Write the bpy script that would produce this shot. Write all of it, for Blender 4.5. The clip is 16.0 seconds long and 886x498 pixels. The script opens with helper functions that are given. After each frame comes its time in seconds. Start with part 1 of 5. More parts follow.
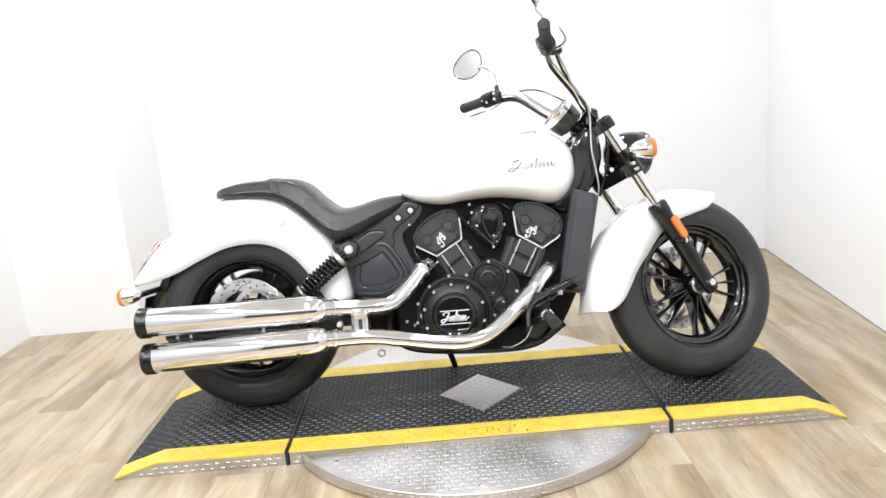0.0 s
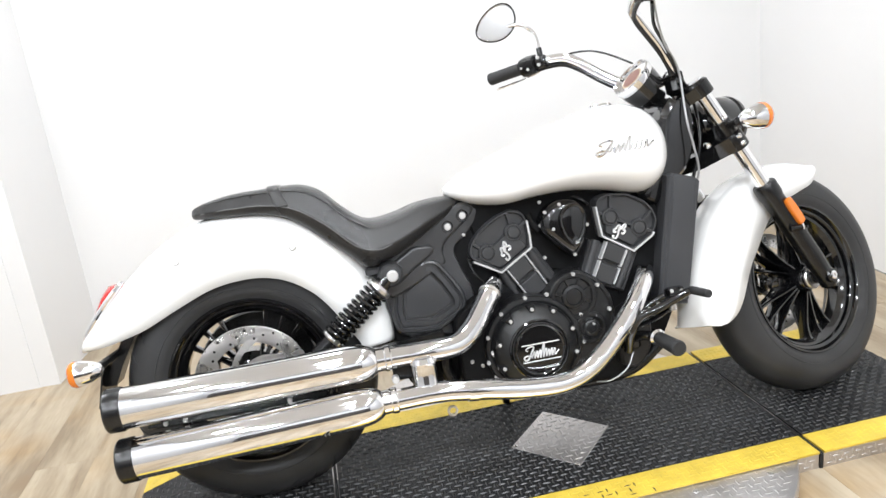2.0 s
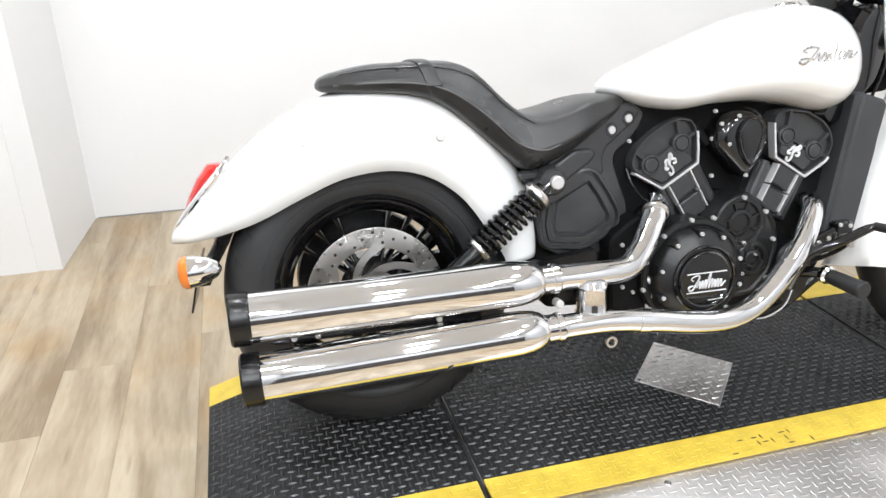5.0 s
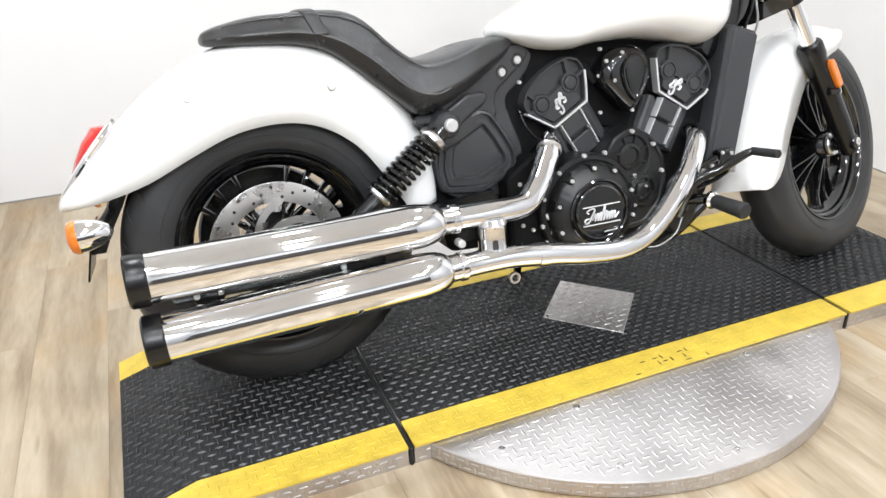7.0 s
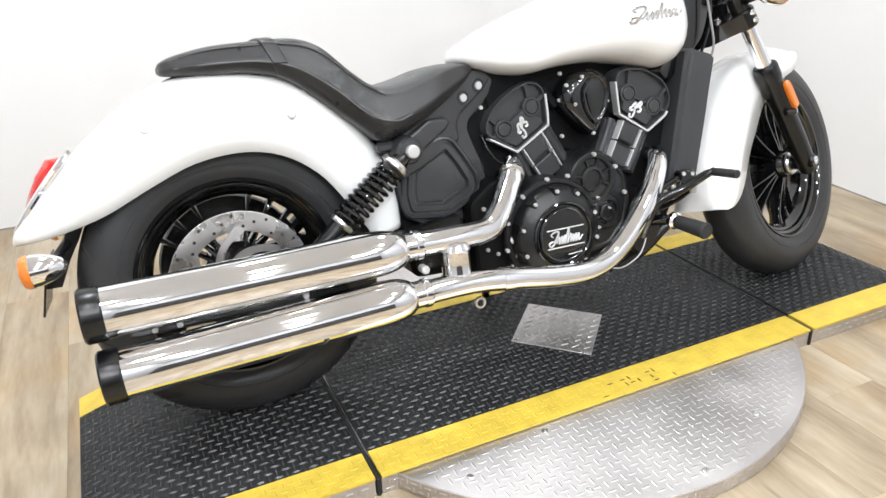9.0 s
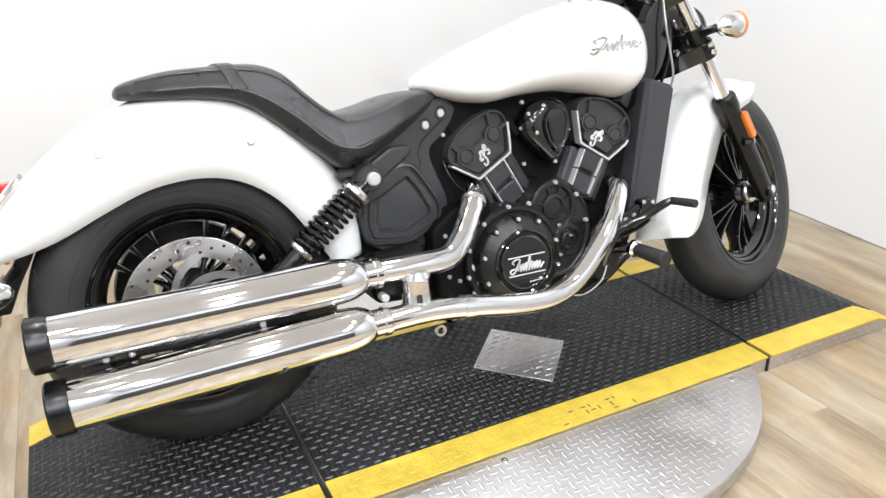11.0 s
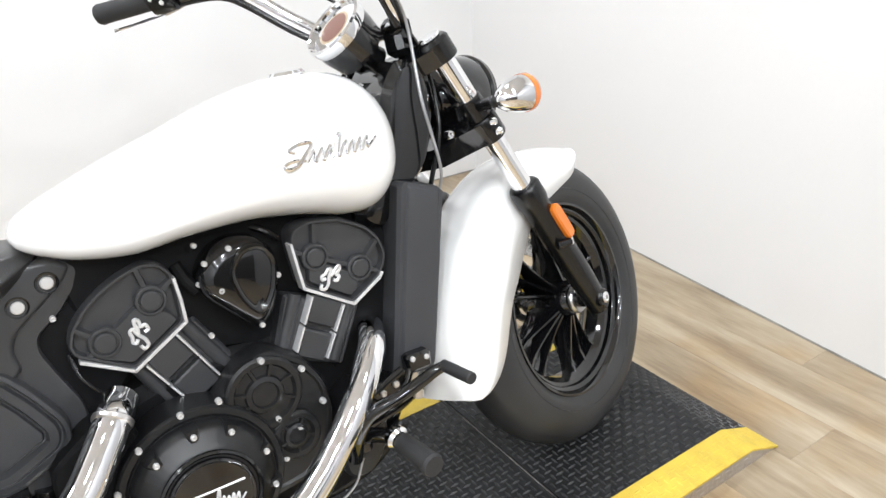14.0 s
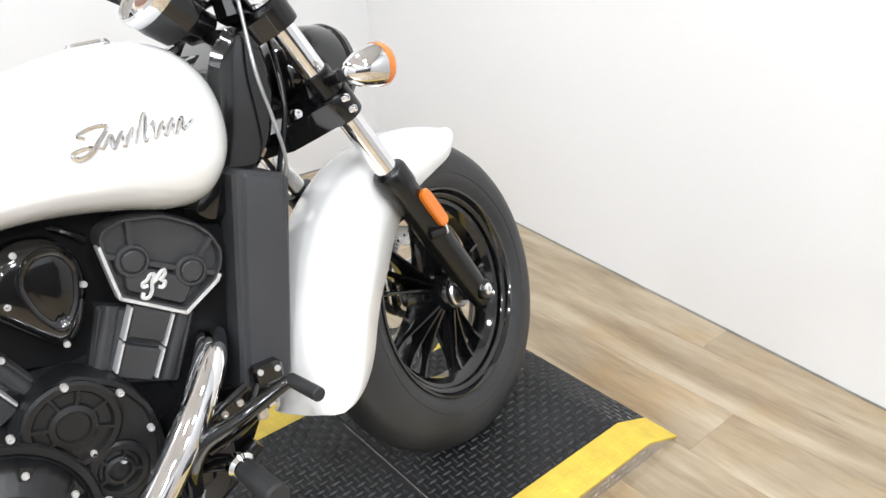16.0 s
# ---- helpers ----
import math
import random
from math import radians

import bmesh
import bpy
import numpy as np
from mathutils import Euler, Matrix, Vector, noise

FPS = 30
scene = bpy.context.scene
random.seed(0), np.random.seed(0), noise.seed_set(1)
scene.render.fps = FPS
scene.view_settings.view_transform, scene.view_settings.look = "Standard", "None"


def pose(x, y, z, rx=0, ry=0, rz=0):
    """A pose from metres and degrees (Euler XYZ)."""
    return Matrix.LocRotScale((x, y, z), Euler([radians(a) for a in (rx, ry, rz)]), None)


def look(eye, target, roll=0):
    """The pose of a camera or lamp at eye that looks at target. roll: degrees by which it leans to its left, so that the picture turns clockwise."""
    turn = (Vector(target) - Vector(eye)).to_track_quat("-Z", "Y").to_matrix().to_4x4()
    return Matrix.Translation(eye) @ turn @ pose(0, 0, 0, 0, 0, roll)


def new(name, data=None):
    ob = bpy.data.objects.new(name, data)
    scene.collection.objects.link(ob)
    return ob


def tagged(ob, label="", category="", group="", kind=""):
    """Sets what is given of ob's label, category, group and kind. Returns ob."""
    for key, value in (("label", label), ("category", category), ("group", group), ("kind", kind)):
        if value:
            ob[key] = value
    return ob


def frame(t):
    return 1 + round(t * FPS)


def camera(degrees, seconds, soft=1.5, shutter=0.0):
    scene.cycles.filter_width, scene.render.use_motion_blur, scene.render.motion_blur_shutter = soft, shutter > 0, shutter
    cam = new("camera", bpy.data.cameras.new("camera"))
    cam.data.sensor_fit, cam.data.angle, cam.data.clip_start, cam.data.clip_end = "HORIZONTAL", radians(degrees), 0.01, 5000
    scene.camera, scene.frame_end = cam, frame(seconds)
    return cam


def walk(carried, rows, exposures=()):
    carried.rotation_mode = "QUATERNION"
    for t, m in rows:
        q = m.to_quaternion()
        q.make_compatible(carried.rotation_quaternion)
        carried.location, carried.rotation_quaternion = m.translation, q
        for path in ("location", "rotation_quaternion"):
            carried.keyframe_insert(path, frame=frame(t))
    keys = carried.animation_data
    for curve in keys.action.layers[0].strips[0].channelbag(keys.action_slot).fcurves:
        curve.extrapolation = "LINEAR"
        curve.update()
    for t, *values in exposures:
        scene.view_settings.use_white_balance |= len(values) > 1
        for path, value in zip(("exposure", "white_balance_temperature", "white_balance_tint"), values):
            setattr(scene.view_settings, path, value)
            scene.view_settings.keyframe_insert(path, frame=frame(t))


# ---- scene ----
cam = camera(62.5, 16.0, soft=1.5)
PATH = [
    (0, (0.686, -2.489, 1.12), (0.68, -0.544, 0.652), -4.9),
    (0.5, (0.629, -2.347, 1.14), (0.522, -0.412, 0.648), -5.2),
    (1, (0.504, -2.18, 1.178), (0.389, -0.23, 0.751), -6.7),
    (1.5, (0.362, -2.01, 1.149), (0.57, -0.069, 0.71), -8.1),
    (2, (0.209, -1.825, 1.121), (0.524, 0.071, 0.567), -7.2),
    (2.5, (0.106, -1.583, 1.088), (0.504, 0.296, 0.531), -5.9),
    (3, (-0.007, -1.444, 1.183), (0.339, 0.42, 0.548), -3.4),
    (3.5, (-0.102, -1.435, 1.205), (0.385, 0.415, 0.623), -5.0),
    (4, (-0.213, -1.421, 1.126), (0.287, 0.375, 0.402), -1.9),
    (4.2, (-0.256, -1.42, 1.107), (0.226, 0.374, 0.364), -0.8),
    (6.3, (-0.267, -1.489, 1.028), (0.289, 0.203, 0.118), -1.5),
    (6.5, (-0.254, -1.492, 1.022), (0.343, 0.189, 0.116), -1.7),
    (7, (-0.234, -1.495, 1.021), (0.439, 0.17, 0.14), -1.9),
    (7.5, (-0.225, -1.495, 1.02), (0.464, 0.166, 0.143), -2.1),
    (8, (-0.218, -1.491, 1.022), (0.482, 0.169, 0.154), -2.1),
    (10.5, (-0.195, -1.508, 1.033), (0.619, 0.145, 0.255), -1.7),
    (11, (-0.177, -1.496, 1.044), (0.645, 0.148, 0.256), -0.8),
    (11.5, (-0.033, -1.425, 1.047), (0.833, 0.19, 0.248), -1.0),
    (12, (0.172, -1.345, 1.093), (1.02, 0.302, 0.341), 0.0),
    (12.5, (0.284, -1.316, 1.113), (1.138, 0.317, 0.336), -2.1),
    (13, (0.393, -1.237, 1.124), (1.281, 0.383, 0.356), -2.5),
    (13.5, (0.479, -1.106, 1.143), (1.432, 0.474, 0.372), -1.8),
    (14, (0.537, -1.086, 1.13), (1.532, 0.428, 0.284), -2.6),
    (14.5, (0.599, -1.074, 1.104), (1.696, 0.329, 0.196), -2.9),
    (15, (0.639, -1.075, 1.091), (1.776, 0.258, 0.126), -3.7),
    (15.5, (0.658, -1.071, 1.078), (1.848, 0.203, 0.097), -3.1),
    (16, (0.721, -1.044, 1.075), (1.851, 0.342, 0.181), -2.1),
]
walk(cam, [(t, look(eye, target, roll)) for t, eye, target, roll in PATH], [(0, 0.14), (1, 0.10), (2.5, 0.02), (4, 0.0), (16, 0.0)])

# ---------------------------------------------------------------- light
world = bpy.data.worlds.new("world")
scene.world = world
world.use_nodes = True
world.node_tree.nodes["Background"].inputs[0].default_value = (0.9, 0.95, 1.0, 1)
world.node_tree.nodes["Background"].inputs[1].default_value = 0.05
LAMP_W = 20.0
scene.view_settings.exposure = 0.0


# ---------------------------------------------------------------- materials
def nodes_of(name):
    m = bpy.data.materials.new(name)
    m.use_nodes = True
    nt = m.node_tree
    return m, nt.nodes, nt.links, nt.nodes["Principled BSDF"]


def mat(name, col, rough=0.5, metal=0.0, coat=0.0, var=0.08, scale=6.0, rvar=0.08, bump=0.0, bscale=300.0, spec=0.5, dust=0.0):
    """A painted, cast or metal surface with two scales of variation."""
    m, n, l, p = nodes_of(name)
    tc = n.new("ShaderNodeTexCoord")
    big, fine = n.new("ShaderNodeTexNoise"), n.new("ShaderNodeTexNoise")
    big.inputs["Scale"].default_value, big.inputs["Detail"].default_value = scale, 5
    fine.inputs["Scale"].default_value, fine.inputs["Detail"].default_value = bscale, 3
    l.new(tc.outputs["Object"], big.inputs["Vector"])
    l.new(tc.outputs["Object"], fine.inputs["Vector"])
    mix = n.new("ShaderNodeMix")
    mix.data_type = "RGBA"
    mix.inputs[6].default_value = (*[c * (1 - var) for c in col], 1)
    mix.inputs[7].default_value = (*[min(1, c * (1 + var) + dust) for c in col], 1)
    add = n.new("ShaderNodeMath")
    add.operation = "MULTIPLY_ADD"
    l.new(fine.outputs["Fac"], add.inputs[0])
    add.inputs[1].default_value = 0.4
    sub = n.new("ShaderNodeMath")
    sub.operation = "MULTIPLY_ADD"
    l.new(big.outputs["Fac"], sub.inputs[0])
    sub.inputs[1].default_value, sub.inputs[2].default_value = 1.6, -0.5
    l.new(sub.outputs[0], add.inputs[2])
    l.new(add.outputs[0], mix.inputs[0])
    l.new(mix.outputs[2], p.inputs["Base Color"])
    r = n.new("ShaderNodeMapRange")
    r.inputs["To Min"].default_value, r.inputs["To Max"].default_value = max(0.01, rough - rvar), rough + rvar
    l.new(big.outputs["Fac"], r.inputs["Value"])
    l.new(r.outputs[0], p.inputs["Roughness"])
    p.inputs["Metallic"].default_value = metal
    p.inputs["Coat Weight"].default_value = coat
    p.inputs["Coat Roughness"].default_value = 0.04
    p.inputs["Specular IOR Level"].default_value = spec
    if bump:
        b = n.new("ShaderNodeBump")
        b.inputs["Strength"].default_value, b.inputs["Distance"].default_value = bump, 0.001
        l.new(fine.outputs["Fac"], b.inputs["Height"])
        l.new(b.outputs[0], p.inputs["Normal"])
    return m


def plank_material():
    m, n, l, p = nodes_of("oak vinyl plank")
    tc, info = n.new("ShaderNodeTexCoord"), n.new("ShaderNodeObjectInfo")
    off = n.new("ShaderNodeVectorMath")
    off.operation = "MULTIPLY_ADD"
    comb = n.new("ShaderNodeCombineXYZ")
    for k in range(3):
        l.new(info.outputs["Random"], comb.inputs[k])
    l.new(comb.outputs[0], off.inputs[0])
    off.inputs[1].default_value = (37, 53, 11)
    l.new(tc.outputs["Object"], off.inputs[2])
    streak = n.new("ShaderNodeMapping")
    streak.inputs["Scale"].default_value = (7.5, 1.1, 1)
    l.new(off.outputs[0], streak.inputs["Vector"])
    a, b = n.new("ShaderNodeTexNoise"), n.new("ShaderNodeTexNoise")
    a.inputs["Scale"].default_value, a.inputs["Detail"].default_value, a.inputs["Distortion"].default_value = 1.3, 6, 0.6
    b.inputs["Scale"].default_value, b.inputs["Detail"].default_value = 14, 6
    l.new(streak.outputs[0], a.inputs["Vector"])
    l.new(streak.outputs[0], b.inputs["Vector"])
    ramp = n.new("ShaderNodeValToRGB")
    e = ramp.color_ramp.elements
    e[0].position, e[0].color = 0.33, (0.215, 0.160, 0.100, 1)
    e[1].position, e[1].color = 0.70, (0.435, 0.362, 0.262, 1)
    mid = e.new(0.5)
    mid.color = (0.328, 0.260, 0.174, 1)
    s = n.new("ShaderNodeMath")
    s.operation = "MULTIPLY_ADD"
    l.new(b.outputs["Fac"], s.inputs[0])
    s.inputs[1].default_value = 0.24
    s2 = n.new("ShaderNodeMath")
    s2.operation = "MULTIPLY_ADD"
    l.new(info.outputs["Random"], s2.inputs[0])
    s2.inputs[1].default_value, s2.inputs[2].default_value = 0.02, -0.12
    s3 = n.new("ShaderNodeMath")
    l.new(s2.outputs[0], s3.inputs[0])
    l.new(a.outputs["Fac"], s3.inputs[1])
    l.new(s3.outputs[0], s.inputs[2])
    l.new(s.outputs[0], ramp.inputs[0])
    patch = n.new("ShaderNodeTexNoise")
    patch.inputs["Scale"].default_value, patch.inputs["Detail"].default_value = 3.0, 3
    l.new(off.outputs[0], patch.inputs["Vector"])
    pf = n.new("ShaderNodeMapRange")
    pf.inputs["From Min"].default_value, pf.inputs["From Max"].default_value = 0.50, 0.72
    l.new(patch.outputs["Fac"], pf.inputs["Value"])
    warm = n.new("ShaderNodeMix")
    warm.data_type, warm.blend_type = "RGBA", "MULTIPLY"
    warm.inputs[7].default_value = (0.95, 0.82, 0.64, 1)
    l.new(pf.outputs[0], warm.inputs[0])
    l.new(ramp.outputs[0], warm.inputs[6])
    knot = n.new("ShaderNodeTexVoronoi")
    knot.inputs["Scale"].default_value = 2.6
    l.new(streak.outputs[0], knot.inputs["Vector"])
    kf = n.new("ShaderNodeMapRange")
    kf.inputs["From Min"].default_value, kf.inputs["From Max"].default_value = 0.14, 0.03
    kf.inputs["To Max"].default_value = 0.55
    l.new(knot.outputs["Distance"], kf.inputs["Value"])
    dark = n.new("ShaderNodeMix")
    dark.data_type = "RGBA"
    dark.inputs[7].default_value = (0.15, 0.105, 0.06, 1)
    l.new(kf.outputs[0], dark.inputs[0])
    l.new(warm.outputs[2], dark.inputs[6])
    l.new(dark.outputs[2], p.inputs["Base Color"])
    p.inputs["Roughness"].default_value = 0.36
    bp = n.new("ShaderNodeBump")
    bp.inputs["Strength"].default_value, bp.inputs["Distance"].default_value = 0.15, 0.001
    l.new(b.outputs["Fac"], bp.inputs["Height"])
    l.new(bp.outputs[0], p.inputs["Normal"])
    return m


def emitter(name, col, strength):
    m, n, l, p = nodes_of(name)
    p.inputs["Base Color"].default_value = (*col, 1)
    p.inputs["Emission Color"].default_value = (*col, 1)
    p.inputs["Emission Strength"].default_value = strength
    return m


def lens_material(name, col, rough=0.08):
    m, n, l, p = nodes_of(name)
    p.inputs["Base Color"].default_value = (*col, 1)
    p.inputs["Roughness"].default_value = rough
    p.inputs["Transmission Weight"].default_value = 0.25
    p.inputs["Coat Weight"].default_value = 0.6
    return m


WALL = mat("white wall paint", (0.75, 0.745, 0.74), 0.55, var=0.02, scale=1.2, bump=0.15, bscale=90)
# next two: unseen back walls, toned for what the bike reflects
DARKWALL = mat("grey unseen wall", (0.40, 0.402, 0.408), 0.6, var=0.06, scale=1.0, bump=0.1, bscale=90)
BROWNWALL = mat("dark brown unseen wall", (0.035, 0.030, 0.028), 0.6, var=0.06, scale=1.0, bump=0.1, bscale=90)
CEIL = mat("ceiling paint", (0.78, 0.77, 0.755), 0.7, var=0.03, scale=1.5, bump=0.1, bscale=120)
PLANK = plank_material()
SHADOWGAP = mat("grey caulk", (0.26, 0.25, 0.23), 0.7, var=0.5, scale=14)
ZINC = mat("pale zinc bolt", (0.62, 0.61, 0.60), 0.30, metal=0.4, var=0.08)
SUBFLOOR = mat("dark joint", (0.21, 0.165, 0.11), 0.8)
RUBBERMAT = mat("black tread rubber", (0.0105, 0.0107, 0.0112), 0.5, var=0.28, scale=5, rvar=0.10, bump=0.3, bscale=500, dust=0.006, spec=0.3)
YELLOW = mat("safety yellow rubber", (0.62, 0.445, 0.055), 0.48, var=0.2, scale=22, bump=0.25, bscale=260)
TREAD = mat("aluminium tread plate", (0.60, 0.575, 0.565), 0.46, metal=1.0, var=0.16, scale=5, rvar=0.20, bump=0.2, bscale=220)
# slightly paler and smoother than the plate
TREADLUG = mat("paler aluminium lug", (0.64, 0.62, 0.61), 0.44, metal=1.0, var=0.08, scale=20, rvar=0.08)
GAP = mat("black joint", (0.012, 0.012, 0.012), 0.7)
WHITE = mat("pearl white paint", (0.80, 0.795, 0.78), 0.16, coat=1.0, var=0.015, scale=3, rvar=0.03, bump=0.02, bscale=900)
CHROME = mat("polished chrome", (0.83, 0.83, 0.84), 0.045, metal=1.0, var=0.02, scale=9, rvar=0.02)
STEEL = mat("brushed steel", (0.66, 0.65, 0.64), 0.28, metal=1.0, var=0.10, scale=18, rvar=0.08, bump=0.1, bscale=400)
GLOSSBLK = mat("gloss black paint", (0.004, 0.004, 0.0044), 0.09, coat=0.5, var=0.2, scale=8, rvar=0.035)
SATINBLK = mat("satin black powder coat", (0.0055, 0.0055, 0.0058), 0.25, var=0.18, scale=9, rvar=0.06, bump=0.10, bscale=700, spec=0.45)
MATTBLK = mat("matt black casting", (0.0080, 0.0081, 0.0086), 0.34, var=0.18, scale=10, rvar=0.07, bump=0.35, bscale=650, spec=0.45)
GREYBLK = mat("dark grey plastic", (0.034, 0.0345, 0.036), 0.30, var=0.12, scale=10, rvar=0.06, bump=0.25, bscale=800, spec=0.55)
TYRE = mat("tyre rubber", (0.025, 0.025, 0.0255), 0.42, var=0.28, scale=7, rvar=0.08, bump=0.25, bscale=450, dust=0.006, spec=0.32)
RADGREY = mat("grey plastic", (0.040, 0.041, 0.044), 0.50, var=0.10, scale=10, bump=0.3, bscale=800, spec=0.4)
# near-black for parts deep in the bike: the shade of gaps is in the colour
SHADEBLK = mat("black with recess shade", (0.0035, 0.0035, 0.0038), 0.65, var=0.2, scale=9, rvar=0.05, spec=0.15)
HEADBLK = mat("textured black cylinder paint", (0.034, 0.0345, 0.036), 0.40, var=0.16, scale=10, rvar=0.06, bump=0.35, bscale=650, spec=0.5)
# the mat's rubber made lighter: highlights on the bars are in the colour
LUGRUBBER = mat("rubber lug with painted sheen", (0.030, 0.0302, 0.0312), 0.30, var=0.3, scale=7, rvar=0.10, bump=0.15, bscale=500)
LEATHER = mat("black seat vinyl", (0.016, 0.0156, 0.0155), 0.29, var=0.2, scale=8, rvar=0.09, bump=0.7, bscale=420, dust=0.004, spec=0.45)
GREYCABLE = mat("grey braided cable", (0.34, 0.34, 0.34), 0.35, metal=0.7, var=0.15, scale=60)
STITCH = mat("grey stitching", (0.085, 0.083, 0.082), 0.6, var=0.1)
GRIP = mat("black grip rubber", (0.016, 0.016, 0.0165), 0.65, var=0.15, bump=0.4, bscale=500)
SILVER = mat("machined silver edge", (0.74, 0.74, 0.74), 0.34, metal=0.55, var=0.06, rvar=0.05)
AMBER = lens_material("amber lens", (0.85, 0.22, 0.015))
RED = lens_material("red lens", (0.62, 0.02, 0.015))
MIRROR = mat("mirror glass", (0.93, 0.93, 0.93), 0.015, metal=1.0, var=0.005, rvar=0.005)
DIAL = mat("cream dial face", (0.44, 0.36, 0.25), 0.35, var=0.08, scale=30)
DIALRED = mat("red dial mark", (0.17, 0.075, 0.055), 0.4)
CLEAR = lens_material("clear lens", (0.75, 0.75, 0.75))
LAMPGLOW = emitter("lamp diffuser", (1.0, 0.97, 0.92), 14.0)


# ---------------------------------------------------------------- mesh helpers
def lookmesh(me, angle=32):
    for p in me.polygons:
        p.use_smooth = True
    me.set_sharp_from_angle(angle=radians(angle))


def part(name, bm, material, parent, label="", angle=32, kind=""):
    me = bpy.data.meshes.new(name)
    bmesh.ops.recalc_face_normals(bm, faces=bm.faces)
    bm.to_mesh(me)
    bm.free()
    lookmesh(me, angle)
    me.materials.append(material)
    ob = new(name, me)
    ob.parent = parent
    return tagged(ob, label=label, kind=kind)


def B():
    return bmesh.new()


def loft(bm, rings, cap=True, closed=True, m=None):
    """Skin a list of rings of equally many points."""
    vs = [[bm.verts.new(m @ Vector(p) if m else p) for p in ring] for ring in rings]
    k = len(vs[0])
    for a, b in zip(vs, vs[1:]):
        for i in range(k if closed else k - 1):
            j = (i + 1) % k
            bm.faces.new((a[i], a[j], b[j], b[i]))
    if cap and closed:
        bm.faces.new(vs[0][::-1])
        bm.faces.new(vs[-1])
    return vs


def lathe(bm, profile, origin=(0, 0, 0), axis=(0, 1, 0), seg=48, closed=False, m=None):
    """Turn a profile of (radius, place along the axis) about an axis."""
    q = Vector((0, 0, 1)).rotation_difference(Vector(axis).normalized())
    o = Vector(origin)
    rings = []
    for r, h in profile:
        rings.append([o + q @ Vector((r * math.cos(2 * math.pi * i / seg), r * math.sin(2 * math.pi * i / seg), h)) for i in range(seg)])
    if closed:
        rings.append(rings[0])
        loft(bm, rings, cap=False, m=m)
        bmesh.ops.remove_doubles(bm, verts=bm.verts, dist=1e-6)
    else:
        loft(bm, rings, cap=True, m=m)


def cyl(bm, a, b, r0, r1=None, seg=20, bev=0.0, m=None):
    a, b = Vector(a), Vector(b)
    r1 = r0 if r1 is None else r1
    h = (b - a).length
    prof = [(r0, 0), (r1, h)] if not bev else [(r0 - bev, 0), (r0, bev), (r1, h - bev), (r1 - bev, h)]
    lathe(bm, prof, a, b - a, seg, m=m)


def spline(pts, n=8):
    """Catmull-Rom through points; n steps to a span."""
    p = [Vector(v) for v in pts]
    p = [2 * p[0] - p[1], *p, 2 * p[-1] - p[-2]]
    out = []
    for i in range(1, len(p) - 2):
        for k in range(n):
            t = k / n
            a, b, c, d = p[i - 1 : i + 3]
            out.append(0.5 * (2 * b + (c - a) * t + (2 * a - 5 * b + 4 * c - d) * t * t + (3 * b - a - 3 * c + d) * t * t * t))
    return out + [p[-2]]


def tube(bm, pts, r, seg=14, n=8, smooth=True, m=None, cap=True):
    """Sweep a circle along points; r is one radius or one at each point."""
    path = spline(pts, n) if smooth and len(pts) > 2 else [Vector(p) for p in pts]
    rs = [r] * len(path) if not isinstance(r, (list, tuple)) else [float(v) for v in np.interp(np.linspace(0, 1, len(path)), np.linspace(0, 1, len(r)), r)]
    t0 = (path[1] - path[0]).normalized()
    u = t0.orthogonal().normalized()
    rings = []
    for i, p in enumerate(path):
        t = (path[min(i + 1, len(path) - 1)] - path[max(i - 1, 0)]).normalized()
        u = (u - t * u.dot(t)).normalized()
        v = t.cross(u)
        rings.append([p + rs[i] * (math.cos(a) * u + math.sin(a) * v) for a in (2 * math.pi * k / seg for k in range(seg))])
    loft(bm, rings, cap=cap, m=m)


def rounded(pts, r, n=4):
    """Round the corners of a polygon of 2D points."""
    out, k = [], len(pts)
    for i in range(k):
        a, b, c = Vector(pts[i - 1]), Vector(pts[i]), Vector(pts[(i + 1) % k])
        d0, d1 = (a - b), (c - b)
        s = min(r, 0.45 * d0.length, 0.45 * d1.length)
        p0, p1 = b + d0.normalized() * s, b + d1.normalized() * s
        for j in range(n + 1):
            t = j / n
            out.append((1 - t) ** 2 * p0 + 2 * t * (1 - t) * b + t * t * p1)
    return out


def inset(pts, d):
    """Move a polygon's edges inwards by d (outwards if negative)."""
    k = len(pts)
    pts = [Vector(p) for p in pts]
    area = sum(pts[i - 1].x * pts[i].y - pts[i].x * pts[i - 1].y for i in range(k))
    s = 1 if area > 0 else -1
    out = []
    for i in range(k):
        a, b = (pts[i] - pts[i - 1]).normalized(), (pts[(i + 1) % k] - pts[i]).normalized()
        na, nb = Vector((-a.y, a.x)), Vector((-b.y, b.x))
        out.append(pts[i] + s * d * (na + nb) / max(0.3, 1 + na.dot(nb)))
    return out


def relief(bm, outline, levels, corner=0.008, m=None, n=4):
    """A plate in the x-z plane: outline of (x, z), levels of (inset, y) from its back to its middle."""
    rings = []
    for d, y in levels:
        ring = rounded(inset(outline, d), max(0.0015, corner - 0.5 * d), n)
        rings.append([(p.x, y, p.y) for p in ring])
    loft(bm, rings, m=m)


